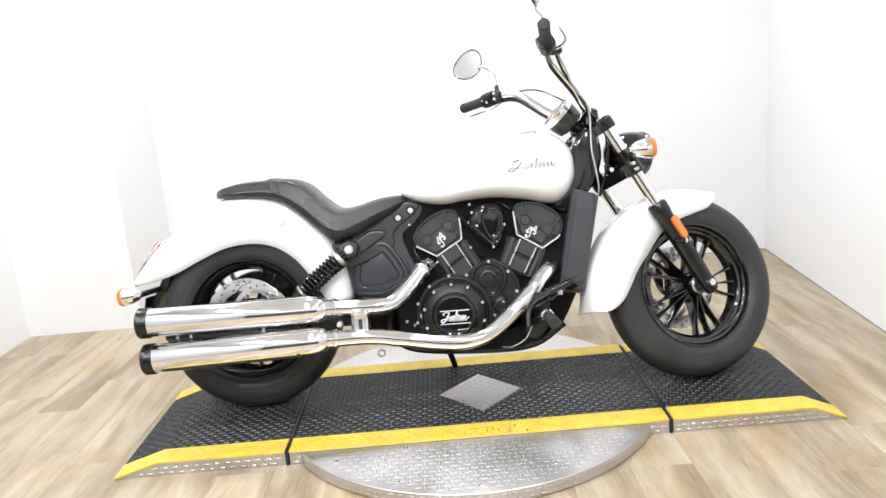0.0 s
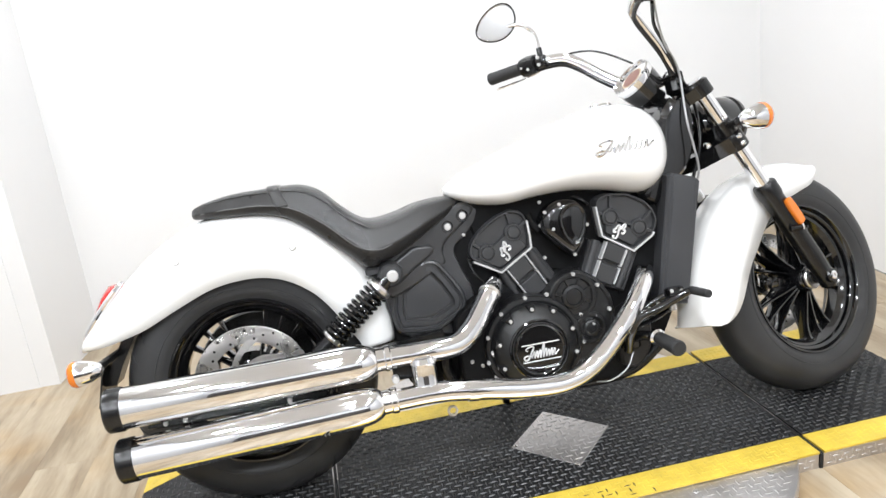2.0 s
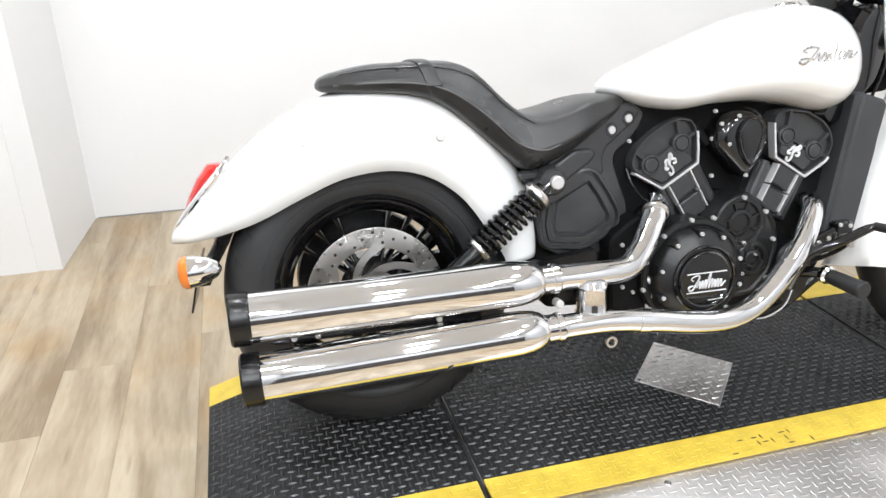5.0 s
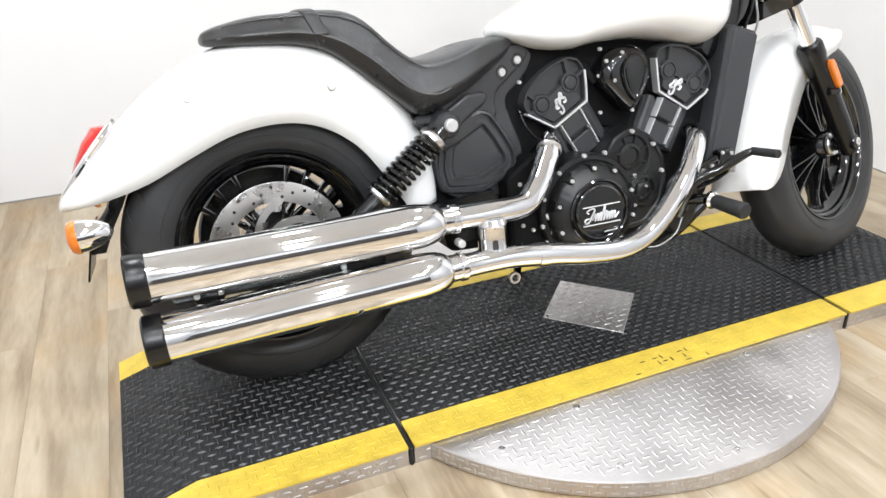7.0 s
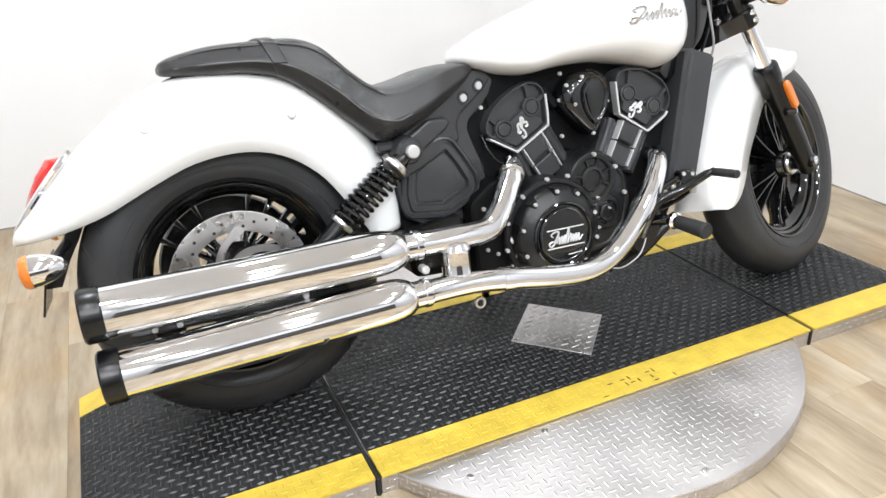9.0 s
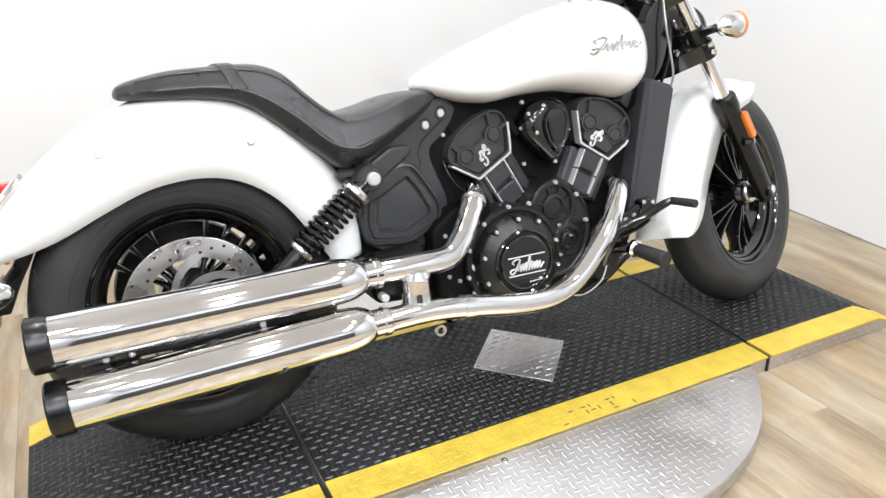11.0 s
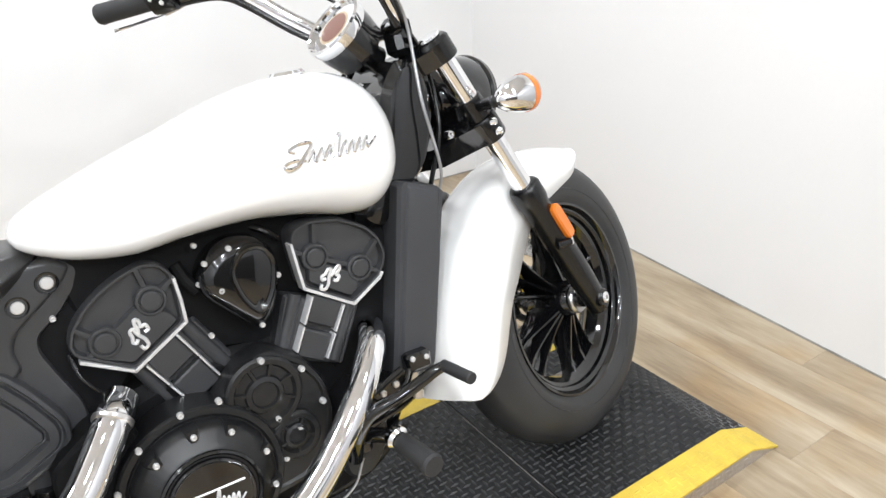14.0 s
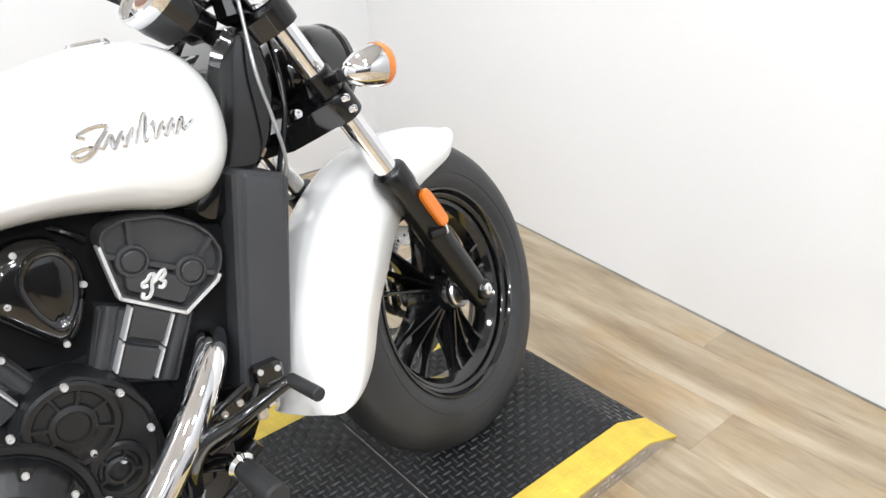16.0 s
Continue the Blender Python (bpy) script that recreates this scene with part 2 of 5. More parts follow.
def box(bm, c, s, rot=None, bev=0.003, m=None):
    """A box with bevelled edges: centre, size, an optional turn."""
    x, y, z = (v / 2 for v in s)
    b = min(bev, 0.45 * min(s))
    q = rot or Matrix.Identity(3)
    rings = []
    for h, d in ((-z, b), (-z + b, 0), (z - b, 0), (z, b)):
        X, Y = x - d, y - d
        e = b if d == 0 else b * 0.6
        rings.append([Vector(c) + q @ Vector(p + (h,)) for p in ((X - e, -Y), (X, -Y + e), (X, Y - e), (X - e, Y), (-X + e, Y), (-X, Y - e), (-X, -Y + e), (-X + e, -Y))])
    loft(bm, rings, m=m)


def sbox(name, c, s, material, parent=None, label="", category="", kind="", bev=0.003):
    bm = B()
    box(bm, c, s, bev=bev)
    ob = part(name, bm, material, parent, label, kind=kind)
    return tagged(ob, category=category)


# ---------------------------------------------------------------- the room
FLOOR, NORTH, WEST, STEP_Y, STEP_X, SOUTH, TOP = -0.05, 1.69, -1.54, 1.19, -0.92, -4.6, 2.75
MID, WMID = -0.95, 0.15


def wall(name, x0, y0, x1, y1, material, thick=0.12, label="plain white painted wall", z0=FLOOR - 0.02, z1=TOP + 0.03):
    """A wall whose inner face runs from (x0, y0) to (x1, y1), with its thickness on the left of that way."""
    a, b = Vector((x0, y0)), Vector((x1, y1))
    d = (b - a).normalized()
    nrm = Vector((-d.y, d.x)) * thick
    bm = B()
    ring = [a, b, b + nrm, a + nrm]
    loft(bm, [[(p.x, p.y, z0) for p in ring], [(p.x, p.y, z1) for p in ring]])
    return tagged(part(name, bm, material, None, label, kind="structure"), category="wall")


EAST = [(2.575, NORTH), (2.575 + 0.0978 * (MID - NORTH), MID)]
wall("wall_north", EAST[0][0] + 0.12, NORTH, STEP_X - 0.1, NORTH, WALL, -0.12)
wall("wall_return", STEP_X + 0.02, NORTH, STEP_X - 0.02, STEP_Y, WALL, -0.1, "short white return of the wall recess")
wall("wall_step", STEP_X - 0.10, STEP_Y, WEST, STEP_Y, WALL, -0.12, "white wall panel standing forward of the recess")
wall("wall_west", WEST, STEP_Y + 0.12, WEST, WMID, WALL, -0.12)
# unseen side walls, added grey to set the reflections on the black parts
wall("wall_west_back", WEST, WMID, WEST, SOUTH - 0.12, DARKWALL, -0.12, "unseen grey wall added to tone the reflections")
wall("wall_east_back", *EAST[1], 1.956, SOUTH - 0.12, DARKWALL, 0.12, "unseen grey wall added to tone the reflections")
wall("wall_east", *EAST[0], *EAST[1], WALL, 0.12, "white painted wall with a thin dark joint at the floor")
# unseen two-tone wall, added to put a dark streak in the chrome
wall("wall_south", WEST - 0.1, SOUTH, 2.2, SOUTH, BROWNWALL, -0.12, "unseen dark brown lower wall added for a dark band in the chrome", z1=1.5)
wall("wall_south_upper", WEST - 0.1, SOUTH, 2.2, SOUTH, DARKWALL, -0.12, "unseen grey upper wall added to tone the reflections", z0=1.5)
ceil = sbox("ceiling", ((WEST + 2.6) / 2, (NORTH + SOUTH) / 2, TOP + 0.05), (4.5, 6.8, 0.1), CEIL, None, "flat white ceiling", "ceiling", "structure")


def base_strip(name, x0, y0, x1, y1):
    a, b = Vector((x0, y0)), Vector((x1, y1))
    d = (b - a).normalized()
    nrm = Vector((d.y, -d.x)) * 0.003
    bm = B()
    loft(bm, [[(p.x, p.y, z) for p in (a, b, b + nrm, a + nrm)] for z in (FLOOR - 0.001, FLOOR + 0.005)])
    tagged(part(name, bm, SHADOWGAP, None, "thin dark joint between wall and floor", kind="structure"), category="trim")


base_strip("trim_east", *EAST[0], *EAST[1])
base_strip("trim_north", STEP_X + 0.03, NORTH, EAST[0][0] - 0.01, NORTH)


def downlight(x, y, share):
    ob = tagged(new("ceiling_light"), "round white ceiling light with a bright diffuser", "lamp", "ceiling lights")
    ob.location = (x, y, TOP)
    bm = B()
    lathe(bm, [(0.135, 0), (0.14, -0.012), (0.12, -0.02), (0.112, -0.006)], (0, 0, 0), (0, 0, 1), 32)
    part("frame", bm, CEIL, ob)
    bm = B()
    lathe(bm, [(0.111, -0.008), (0.09, -0.014), (0.03, -0.018)], (0, 0, 0), (0, 0, 1), 32)
    part("diffuser", bm, LAMPGLOW, ob, "glowing white diffuser")
    lamp = bpy.data.lights.new("lamp", "AREA")
    lamp.shape, lamp.size, lamp.energy, lamp.color = "DISK", 0.22, LAMP_W * share, (0.935, 0.985, 1.05)
    lo = new("lamp", lamp)
    lo.parent = ob
    lo.location = (0, 0, -0.03)


for lx in (-1.05, 0.15, 1.35):
    for ly, share in ((0.7, 0.98), (-1.3, 0.85), (-2.5, 1.3), (-3.5, 1.8)):
        downlight(lx, ly, share)

# floor: a dark bed with planks laid on it
floor = sbox("floor", ((WEST + 2.6) / 2, (NORTH + SOUTH) / 2, FLOOR - 0.03), (4.6, 6.8, 0.04), SUBFLOOR, None, "pale oak-look plank floor with fine dark joints", "floor", "structure")
PW, PL = 0.181, 1.22
bm = B()
box(bm, (0, 0, -0.004), (PW - 0.0003, PL - 0.0003, 0.008), bev=0.0004)
plank_mesh = bpy.data.meshes.new("plank")
bmesh.ops.recalc_face_normals(bm, faces=bm.faces)
bm.to_mesh(plank_mesh)
bm.free()
plank_mesh.materials.append(PLANK)
rng = random.Random(4)
for i in range(24):
    shift = rng.random() * PL
    for j in range(-1, 7):
        ob = new("plank", plank_mesh)
        ob.parent = floor
        ob.location = (WEST + (i + 0.5) * PW, SOUTH - 0.3 + shift + j * PL, FLOOR + rng.uniform(-0.0006, 0.0003))
        east = EAST[0][0] + 0.0978 * (ob.location.y + PL / 2 - NORTH)
        if ob.location.y - PL / 2 > NORTH - 0.02 or ob.location.x - PW / 2 > east or ob.location.y + PL / 2 < SOUTH:
            bpy.data.objects.remove(ob)

# ---------------------------------------------------------------- platform
DX0, DX1, GA, GB = -0.427, 1.912, 0.131, 1.353
YF, YB, BENDA, BENDB = -0.385, 0.275, -0.285, 1.806
STRIPE = 0.085


def deck_z(x):
    if x < BENDA:
        return FLOOR + 0.006 + (x - DX0) / (BENDA - DX0) * (-FLOOR - 0.006)
    if x > BENDB:
        return FLOOR + 0.006 + (DX1 - x) / (DX1 - BENDB) * (-FLOOR - 0.006)
    return 0.0


def strip(bm, xs, y0, y1, low, high):
    """A slab that follows the ramps between y0 and y1."""
    rings = []
    for x in xs:
        z = deck_z(x)
        rings.append([(x, y0, z + low), (x, y1, z + low), (x, y1, z + high), (x, y0, z + high)])
    loft(bm, rings)


def lugs(spots, length, width, height, zf):
    """Raised tread bars as one mesh: spots of (x, y, angle)."""
    vs, fs = [], []
    for x, y, a in spots:
        c, s = math.cos(a), math.sin(a)
        k = len(vs)
        for u, v, h in ((-length, 0, 0), (-length * 0.35, -width, 0), (length * 0.35, -width, 0), (length, 0, 0), (length * 0.35, width, 0), (-length * 0.35, width, 0), (-length * 0.55, 0, height), (length * 0.55, 0, height)):
            px, py = x + c * u - s * v, y + s * u + c * v
            vs.append((px, py, zf(px) + h))
        fs += [(k, k + 1, k + 6), (k + 1, k + 2, k + 7, k + 6), (k + 2, k + 3, k + 7), (k + 3, k + 4, k + 7), (k + 4, k + 5, k + 6, k + 7), (k + 5, k, k + 6)]
    me = bpy.data.meshes.new("tread")
    me.from_pydata(vs, [], fs)
    for p in me.polygons:
        p.use_smooth = False
    return me


def tread(me, material, parent, label):
    me.materials.append(material)
    ob = new("tread_surface", me)
    ob.parent = parent
    return tagged(ob, label=label, kind="stuff")


def grid_spots(x0, x1, y0, y1, p, keep=lambda x, y: True):
    out = []
    for i in range(int((x1 - x0) / p) + 1):
        for j in range(int((y1 - y0) / p) + 1):
            x, y = x0 + (i + 0.5) * p, y0 + (j + 0.5) * p
            if x < x1 - 0.3 * p and y < y1 - 0.3 * p and keep(x, y):
                out.append((x, y, radians(90 if (i + j) % 2 else 0)))
    return out


DIA = (0.769, -0.062)
RX, RY = 0.145, 0.153


def in_dia(x, y, s=1.0):
    return abs(x - DIA[0]) / (RX * s) + abs(y - DIA[1]) / (RY * s) < 1


def section(name, x0, x1, label):
    xs = sorted({x0, x1} | {b for b in (BENDA, BENDB) if x0 < b < x1})
    top = tagged(new(name), label, "platform", "platform sections")
    bm = B()
    rings = [[(x, YF + 0.004, FLOOR), (x, YB - 0.004, FLOOR), (x, YB - 0.004, deck_z(x) - 0.006), (x, YF + 0.004, deck_z(x) - 0.006)] for x in xs]
    loft(bm, rings)
    part("base", bm, TREAD, top, "aluminium tread plate base with bare sides")
    bm = B()
    strip(bm, xs, YF + STRIPE, YB - STRIPE, -0.0055, -0.001)
    rubber = part("rubber_mat", bm, RUBBERMAT, top, "black rubber mat with raised tread bars")
    tread(lugs(grid_spots(x0 + 0.004, x1 - 0.004, YF + STRIPE, YB - STRIPE, 0.0182, lambda x, y: not in_dia(x, y, 1.02)), 0.0114, 0.0029, 0.0028, lambda x: deck_z(x) - 0.001), LUGRUBBER, rubber, "raised black tread bars")
    for y0, y1 in ((YF, YF + STRIPE), (YB - STRIPE, YB)):
        bm = B()
        strip(bm, xs, y0, y1, -0.0055, 0.0)
        stripe = part("edge_stripe", bm, YELLOW, top, "worn yellow edge stripe")
        tread(lugs(grid_spots(x0 + 0.004, x1 - 0.004, y0, y1, 0.0182), 0.0104, 0.0029, 0.0011, deck_z), YELLOW, stripe, "raised yellow tread bars")
    # lugs on the two upright sides
    for y, sgn in ((YF + 0.004, -1), (YB - 0.004, 1)):
        spots = [(x, z, a) for x, z, a in grid_spots(x0 + 0.01, x1 - 0.01, FLOOR + 0.002, -0.004, 0.0165) if z < deck_z(x) - 0.018]
        me = lugs(spots, 0.0092, 0.0026, 0.0013, lambda x: 0.0)
        me.transform(Matrix(((1, 0, 0, 0), (0, 0, sgn, y), (0, 1, 0, 0), (0, 0, 0, 1))))
        tread(me, TREADLUG, top, "raised aluminium tread bars")
    return top


section("rear_platform", DX0, GA - 0.007, "low platform section with a ramp end under the rear wheel")
mid = section("centre_platform", GA + 0.007, GB - 0.007, "long low platform section with black mat and yellow edges")
section("front_platform", GB + 0.007, DX1, "low platform section with a ramp end under the front wheel")
for gx in (GA, GB):
    bm = B()
    box(bm, (gx, (YF + YB) / 2, -0.027), (0.008, YB - YF, 0.046), bev=0.002)
    tagged(part("joint_strip", bm, GAP, None, "black strip in the joint between platform sections"), category="joint")

wear = random.Random(11)
worn = [p for p in grid_spots(GA + 0.011, GB - 0.011, YF, YF + STRIPE, 0.0182) if wear.random() < 0.38 * math.exp(-((p[0] - 0.83) / 0.10) ** 2)]
tread(lugs(worn, 0.0100, 0.0022, 0.0013, lambda x: deck_z(x) + 0.0002), RUBBERMAT, mid, "worn black bars showing through the yellow stripe")

bm = B()
loft(bm, [[(DIA[0] - RX * s, DIA[1], z), (DIA[0], DIA[1] - RY * s, z), (DIA[0] + RX * s, DIA[1], z), (DIA[0], DIA[1] + RY * s, z)] for s, z in ((1, -0.001), (1, 0.001), (0.99, 0.002))])
plate = part("centre_plate", bm, TREAD, mid, "bare diamond-shaped aluminium plate set in the mat")
tread(lugs([s for s in grid_spots(DIA[0] - RX, DIA[0] + RX, DIA[1] - RY, DIA[1] + RY, 0.0205) if in_dia(s[0], s[1], 0.93)], 0.0122, 0.0033, 0.0017, lambda x: 0.002), TREADLUG, plate, "raised aluminium tread bars")
for ax, ay in ((0.9, 0), (-0.9, 0), (0, 0.9), (0, -0.9)):
    bm = B()
    lathe(bm, [(0.006, 0), (0.0055, 0.0015), (0.003, 0.002)], (DIA[0] + RX * ax, DIA[1] + RY * ay, 0.002), (0, 0, 1), 12)
    part("screw", bm, STEEL, mid)

DC, DR = (0.73, -0.045), 0.65
turn = tagged(new("turntable_disc"), "round aluminium tread plate turntable under the platform", "turntable")
bm = B()
lathe(bm, [(DR - 0.004, FLOOR), (DR, FLOOR + 0.004), (DR, -0.012), (DR - 0.002, -0.009), (DR - 0.3, -0.009)], (*DC, 0), (0, 0, 1), 128)
part("disc", bm, TREAD, turn)
outer = lambda x, y: (x - DC[0]) ** 2 + (y - DC[1]) ** 2 < (DR - 0.02) ** 2 and not (YF - 0.005 < y < YB + 0.005)
tread(lugs(grid_spots(DC[0] - DR, DC[0] + DR, DC[1] - DR, DC[1] + DR, 0.0210, outer), 0.0120, 0.0029, 0.0006, lambda x: -0.009), TREADLUG, turn, "raised aluminium tread bars")
rim_spots = [(x, z, a) for x, z, a in grid_spots(0, 2 * math.pi * DR, FLOOR + 0.004, -0.012, 0.0165)]
me = lugs(rim_spots, 0.0095, 0.0032, 0.0014, lambda x: 0.0)
for v in me.vertices:
    a, r = v.co.x / DR, DR + v.co.z
    v.co = (DC[0] + r * math.cos(a), DC[1] + r * math.sin(a), v.co.y)
tread(me, TREADLUG, turn, "raised bars on the disc's rim")
for bx, by in ((0.51, -0.408), (0.99, -0.407), (0.729, -0.66), (0.49, -0.60), (0.96, -0.57), (1.19, -0.41), (0.30, -0.46)):
    if (bx - DC[0]) ** 2 + (by - DC[1]) ** 2 < (DR - 0.01) ** 2:
        bm = B()
        lathe(bm, [(0.008, 0), (0.0075, 0.002), (0.004, 0.0025), (0.0035, 0.0012)], (bx, by, -0.009), (0, 0, 1), 14)
        part("bolt", bm, STEEL, turn)


# ---------------------------------------------------------------- the motorcycle
# x ahead, y to its left, z up, from the rear tyre's foot; it leans on its stand with the bars turned left
bike = tagged(new("motorcycle"), "white and black cruiser motorcycle on its stand with chrome twin silencers", "motorcycle")
bike.matrix_world = Matrix.Translation((-0.025, -0.016, 0.0)) @ pose(0, 0, 0, 0, 0, -1.8) @ pose(0, 0, 0, -10, 0, 0)
RAKE = radians(29)
HEAD = Vector((1.682, 0, 0))


def steered(deg):
    return Matrix.Translation(HEAD) @ Matrix.Rotation(radians(deg), 4, Vector((-math.sin(RAKE), 0, math.cos(RAKE)))) @ Matrix.Translation(-HEAD)


S, SB = steered(20.5), steered(22.0)
SW = S @ Matrix.Translation((0, -0.008, 0))
RW, FW = Vector((0, 0, 0.323)), Vector((1.562, 0, 0.318))


def bolts(name, spots, r, h, material, parent, axis=(0, -1, 0), m=None, seg=10):
    """Cap screws, each a piece of its own."""
    for s in spots:
        bm = B()
        lathe(bm, [(r, -0.002), (r, h * 0.7), (r * 0.8, h), (r * 0.45, h), (r * 0.4, h * 0.6)], s, axis, seg, m=m)
        part(name, bm, material, parent)


def wheel(name, c, tyre_r, half, m, disc_y, disc_r, phase, web, label):
    bead = 0.212
    bm = B()
    prof = []
    rc, h = tyre_r - 0.066, 0.066
    for k in range(23):
        f = radians(-112 + 224 * k / 22)
        s, co = math.sin(f), math.cos(f)
        prof.append((rc + h * math.copysign(abs(co) ** 0.85, co), half * math.copysign(abs(s) ** 0.9, s)))
    prof += [(bead, half * 0.74), (bead - 0.006, half * 0.70), (bead - 0.006, -half * 0.70), (bead, -half * 0.74)]
    lathe(bm, prof, c, (0, 1, 0), 96, closed=True, m=m)
    ty = part("tyre", bm, TYRE, bike, "black road tyre", 50)
    ty.name = name
    tagged(ty, label=label)
    # raised rings on the side wall
    for rr, yy in ((bead + 0.012, half * 0.84), (bead + 0.034, half * 0.985)):
        for sg in (-1, 1):
            bm = B()
            lathe(bm, [(rr - 0.0018, sg * (yy - 0.001)), (rr - 0.0008, sg * (yy + 0.0016)), (rr + 0.0008, sg * (yy + 0.0016)), (rr + 0.0018, sg * (yy - 0.001))], c, (0, 1, 0), 96, closed=True, m=m)
            part("sidewall_ring", bm, TYRE, ty)
    bm = B()
    w = half * 0.80
    side = [(bead + 0.003, w - 0.006), (bead + 0.005, w), (bead + 0.003, w + 0.004), (bead - 0.002, w + 0.004), (bead - 0.005, w), (bead - 0.008, w - 0.008), (bead - 0.013, w - 0.010), (bead - 0.016, w - 0.013), (bead - 0.018, w - 0.022), (bead - 0.025, w - 0.025), (bead - 0.031, w * 0.42), (bead - 0.036, w * 0.30)]
    lathe(bm, side + [(r, -h) for r, h in side[::-1]] + [(bead - 0.012, 0)], c, (0, 1, 0), 96, closed=True, m=m)
    part("rim", bm, GLOSSBLK, ty, "gloss black cast rim with a rolled lip", 24)
    bm = B()
    lathe(bm, [(0.018, -0.066), (0.034, -0.062), (0.040, -0.05), (web, -0.03), (web, 0.03), (0.040, 0.05), (0.034, 0.062), (0.018, 0.066)], c, (0, 1, 0), 36, m=m)
    part("hub", bm, GLOSSBLK, ty)
    for k in range(15):
        grp, j = divmod(k, 3)
        a = radians(72 * grp + (j - 1) * 16 + phase)
        a_hub = radians(72 * grp + (j - 1) * 11 + phase)
        bm = B()
        rings = []
        for t in (0, 0.12, 0.25, 0.4, 0.6, 0.8, 0.93, 1.0):
            r = 0.028 + t * (bead - 0.033 - 0.028)
            aa = a_hub + (a - a_hub) * min(1, t * 1.5)
            hw = 0.034 * (1 - t) ** 1.5 + 0.0135 + 0.006 * max(0, t - 0.8) / 0.2
            th = 0.0074 - 0.0026 * min(1, t * 2) + 0.003 * max(0, t - 0.75) / 0.25
            ctr = c + r * Vector((math.cos(aa), 0, math.sin(aa)))
            tn = Vector((-math.sin(aa), 0, math.cos(aa)))
            sec = []
            for u, v in ((1, 0.25), (0.85, 0.72), (0.42, 1), (-0.42, 1), (-0.85, 0.72), (-1, 0.25), (-1, -0.25), (-0.85, -0.72), (-0.42, -1), (0.42, -1), (0.85, -0.72), (1, -0.25)):
                sec.append(ctr + tn * th * u + Vector((0, hw * v, 0)))
            rings.append(sec)
        loft(bm, rings, m=m)
        part("spoke", bm, GLOSSBLK, ty, angle=24)
    # brake disc with a drilled ring and a carrier
    bm = B()
    lathe(bm, [(disc_r - 0.042, -0.0022), (disc_r - 0.041, -0.0025), (disc_r - 0.001, -0.0025), (disc_r, -0.0018), (disc_r, 0.0018), (disc_r - 0.001, 0.0025), (disc_r - 0.041, 0.0025), (disc_r - 0.042, 0.0022)], c + Vector((0, disc_y, 0)), (0, 1, 0), 96, closed=True, m=m)
    arms = []
    for k in range(6):
        a = radians(60 * k + 22)
        rings = []
        for t in np.linspace(0, 1, 12):
            r = 0.046 + (disc_r - 0.036 - 0.046) * t
            aa = a + 1.15 * (1 - t) ** 1.25
            wd = 0.0075 + 0.004 * abs(2 * t - 1) ** 2
            # the arm's way across the disc turns with its sweep
            r2, a2 = r + 0.003, a + 1.15 * (1 - min(1, t + 0.03)) ** 1.25
            d = Vector((r2 * math.cos(a2) - r * math.cos(aa), 0, r2 * math.sin(a2) - r * math.sin(aa))).normalized()
            nv = Vector((-d.z, 0, d.x))
            o = c + Vector((r * math.cos(aa), disc_y, r * math.sin(aa)))
            rings.append([o + nv * wd * u + Vector((0, v, 0)) for u, v in ((1, 0.003), (-1, 0.003), (-1, -0.003), (1, -0.003))])
        arms.append(rings)
    dk = part("brake_disc", bm, STEEL, ty, "drilled steel brake disc")
    bm = B()
    lathe(bm, [(0.036, -0.003), (0.052, -0.003), (0.052, 0.003), (0.036, 0.003)], c + Vector((0, disc_y, 0)), (0, 1, 0), 48, closed=True, m=m)
    part("disc_carrier", bm, STEEL, dk)
    for rings in arms:
        bm = B()
        loft(bm, rings, m=m)
        part("carrier_arm", bm, STEEL, dk)
    for k in range(36):
        a = radians(10 * k)
        r = disc_r - (0.010, 0.021, 0.032)[k % 3]
        sg = -1
        bm = B()
        o = c + Vector((r * math.cos(a), disc_y + sg * 0.0026, r * math.sin(a)))
        cyl(bm, o, o + Vector((0, sg * 0.0004, 0)), 0.0036, seg=8, m=m)
        part("drill_hole", bm, GAP, dk)
    return ty


rear = wheel("rear_wheel", RW, 0.323, 0.076, None, -0.082, 0.149, -15, 0.074, "rear wheel, black road tyre on a cast black rim")
front = wheel("front_wheel", FW, 0.321, 0.068, SW, 0.072, 0.149, 0, 0.044, "front wheel turned left, black road tyre on cast black rim")

bm = B()
lathe(bm, [(0.110, 0.080), (0.158, 0.078), (0.162, 0.085), (0.162, 0.105), (0.156, 0.110), (0.110, 0.106)], RW, (0, 1, 0), 64, closed=True)
pulley = part("drive_pulley", bm, SATINBLK, rear, "black drive pulley with open spokes")
bm = B()
lathe(bm, [(0.024, 0.075), (0.044, 0.078), (0.044, 0.108), (0.024, 0.108)], RW, (0, 1, 0), 40)
part("pulley_hub", bm, SATINBLK, pulley)
for k in range(5):
    ca, sa = math.cos(radians(72 * k - 15)), math.sin(radians(72 * k - 15))
    bm = B()
    loft(bm, [[RW + Vector((r * ca - w * u * sa, y, r * sa + w * u * ca)) for u, y in ((-1, 0.084), (1, 0.084), (1, 0.102), (-1, 0.102))] for r, w in ((0.042, 0.008), (0.113, 0.009))])
    part("pulley_spoke", bm, SATINBLK, pulley)
bm = B()
lathe(bm, [(0.022, 0.0), (0.030, 0.002), (0.033, 0.010), (0.030, 0.014), (0.024, 0.012)], FW + Vector((0, -0.064, 0)), (0, -1, 0), 36, m=SW)
part("hub_ring", bm, STEEL, front, "bright hub ring")
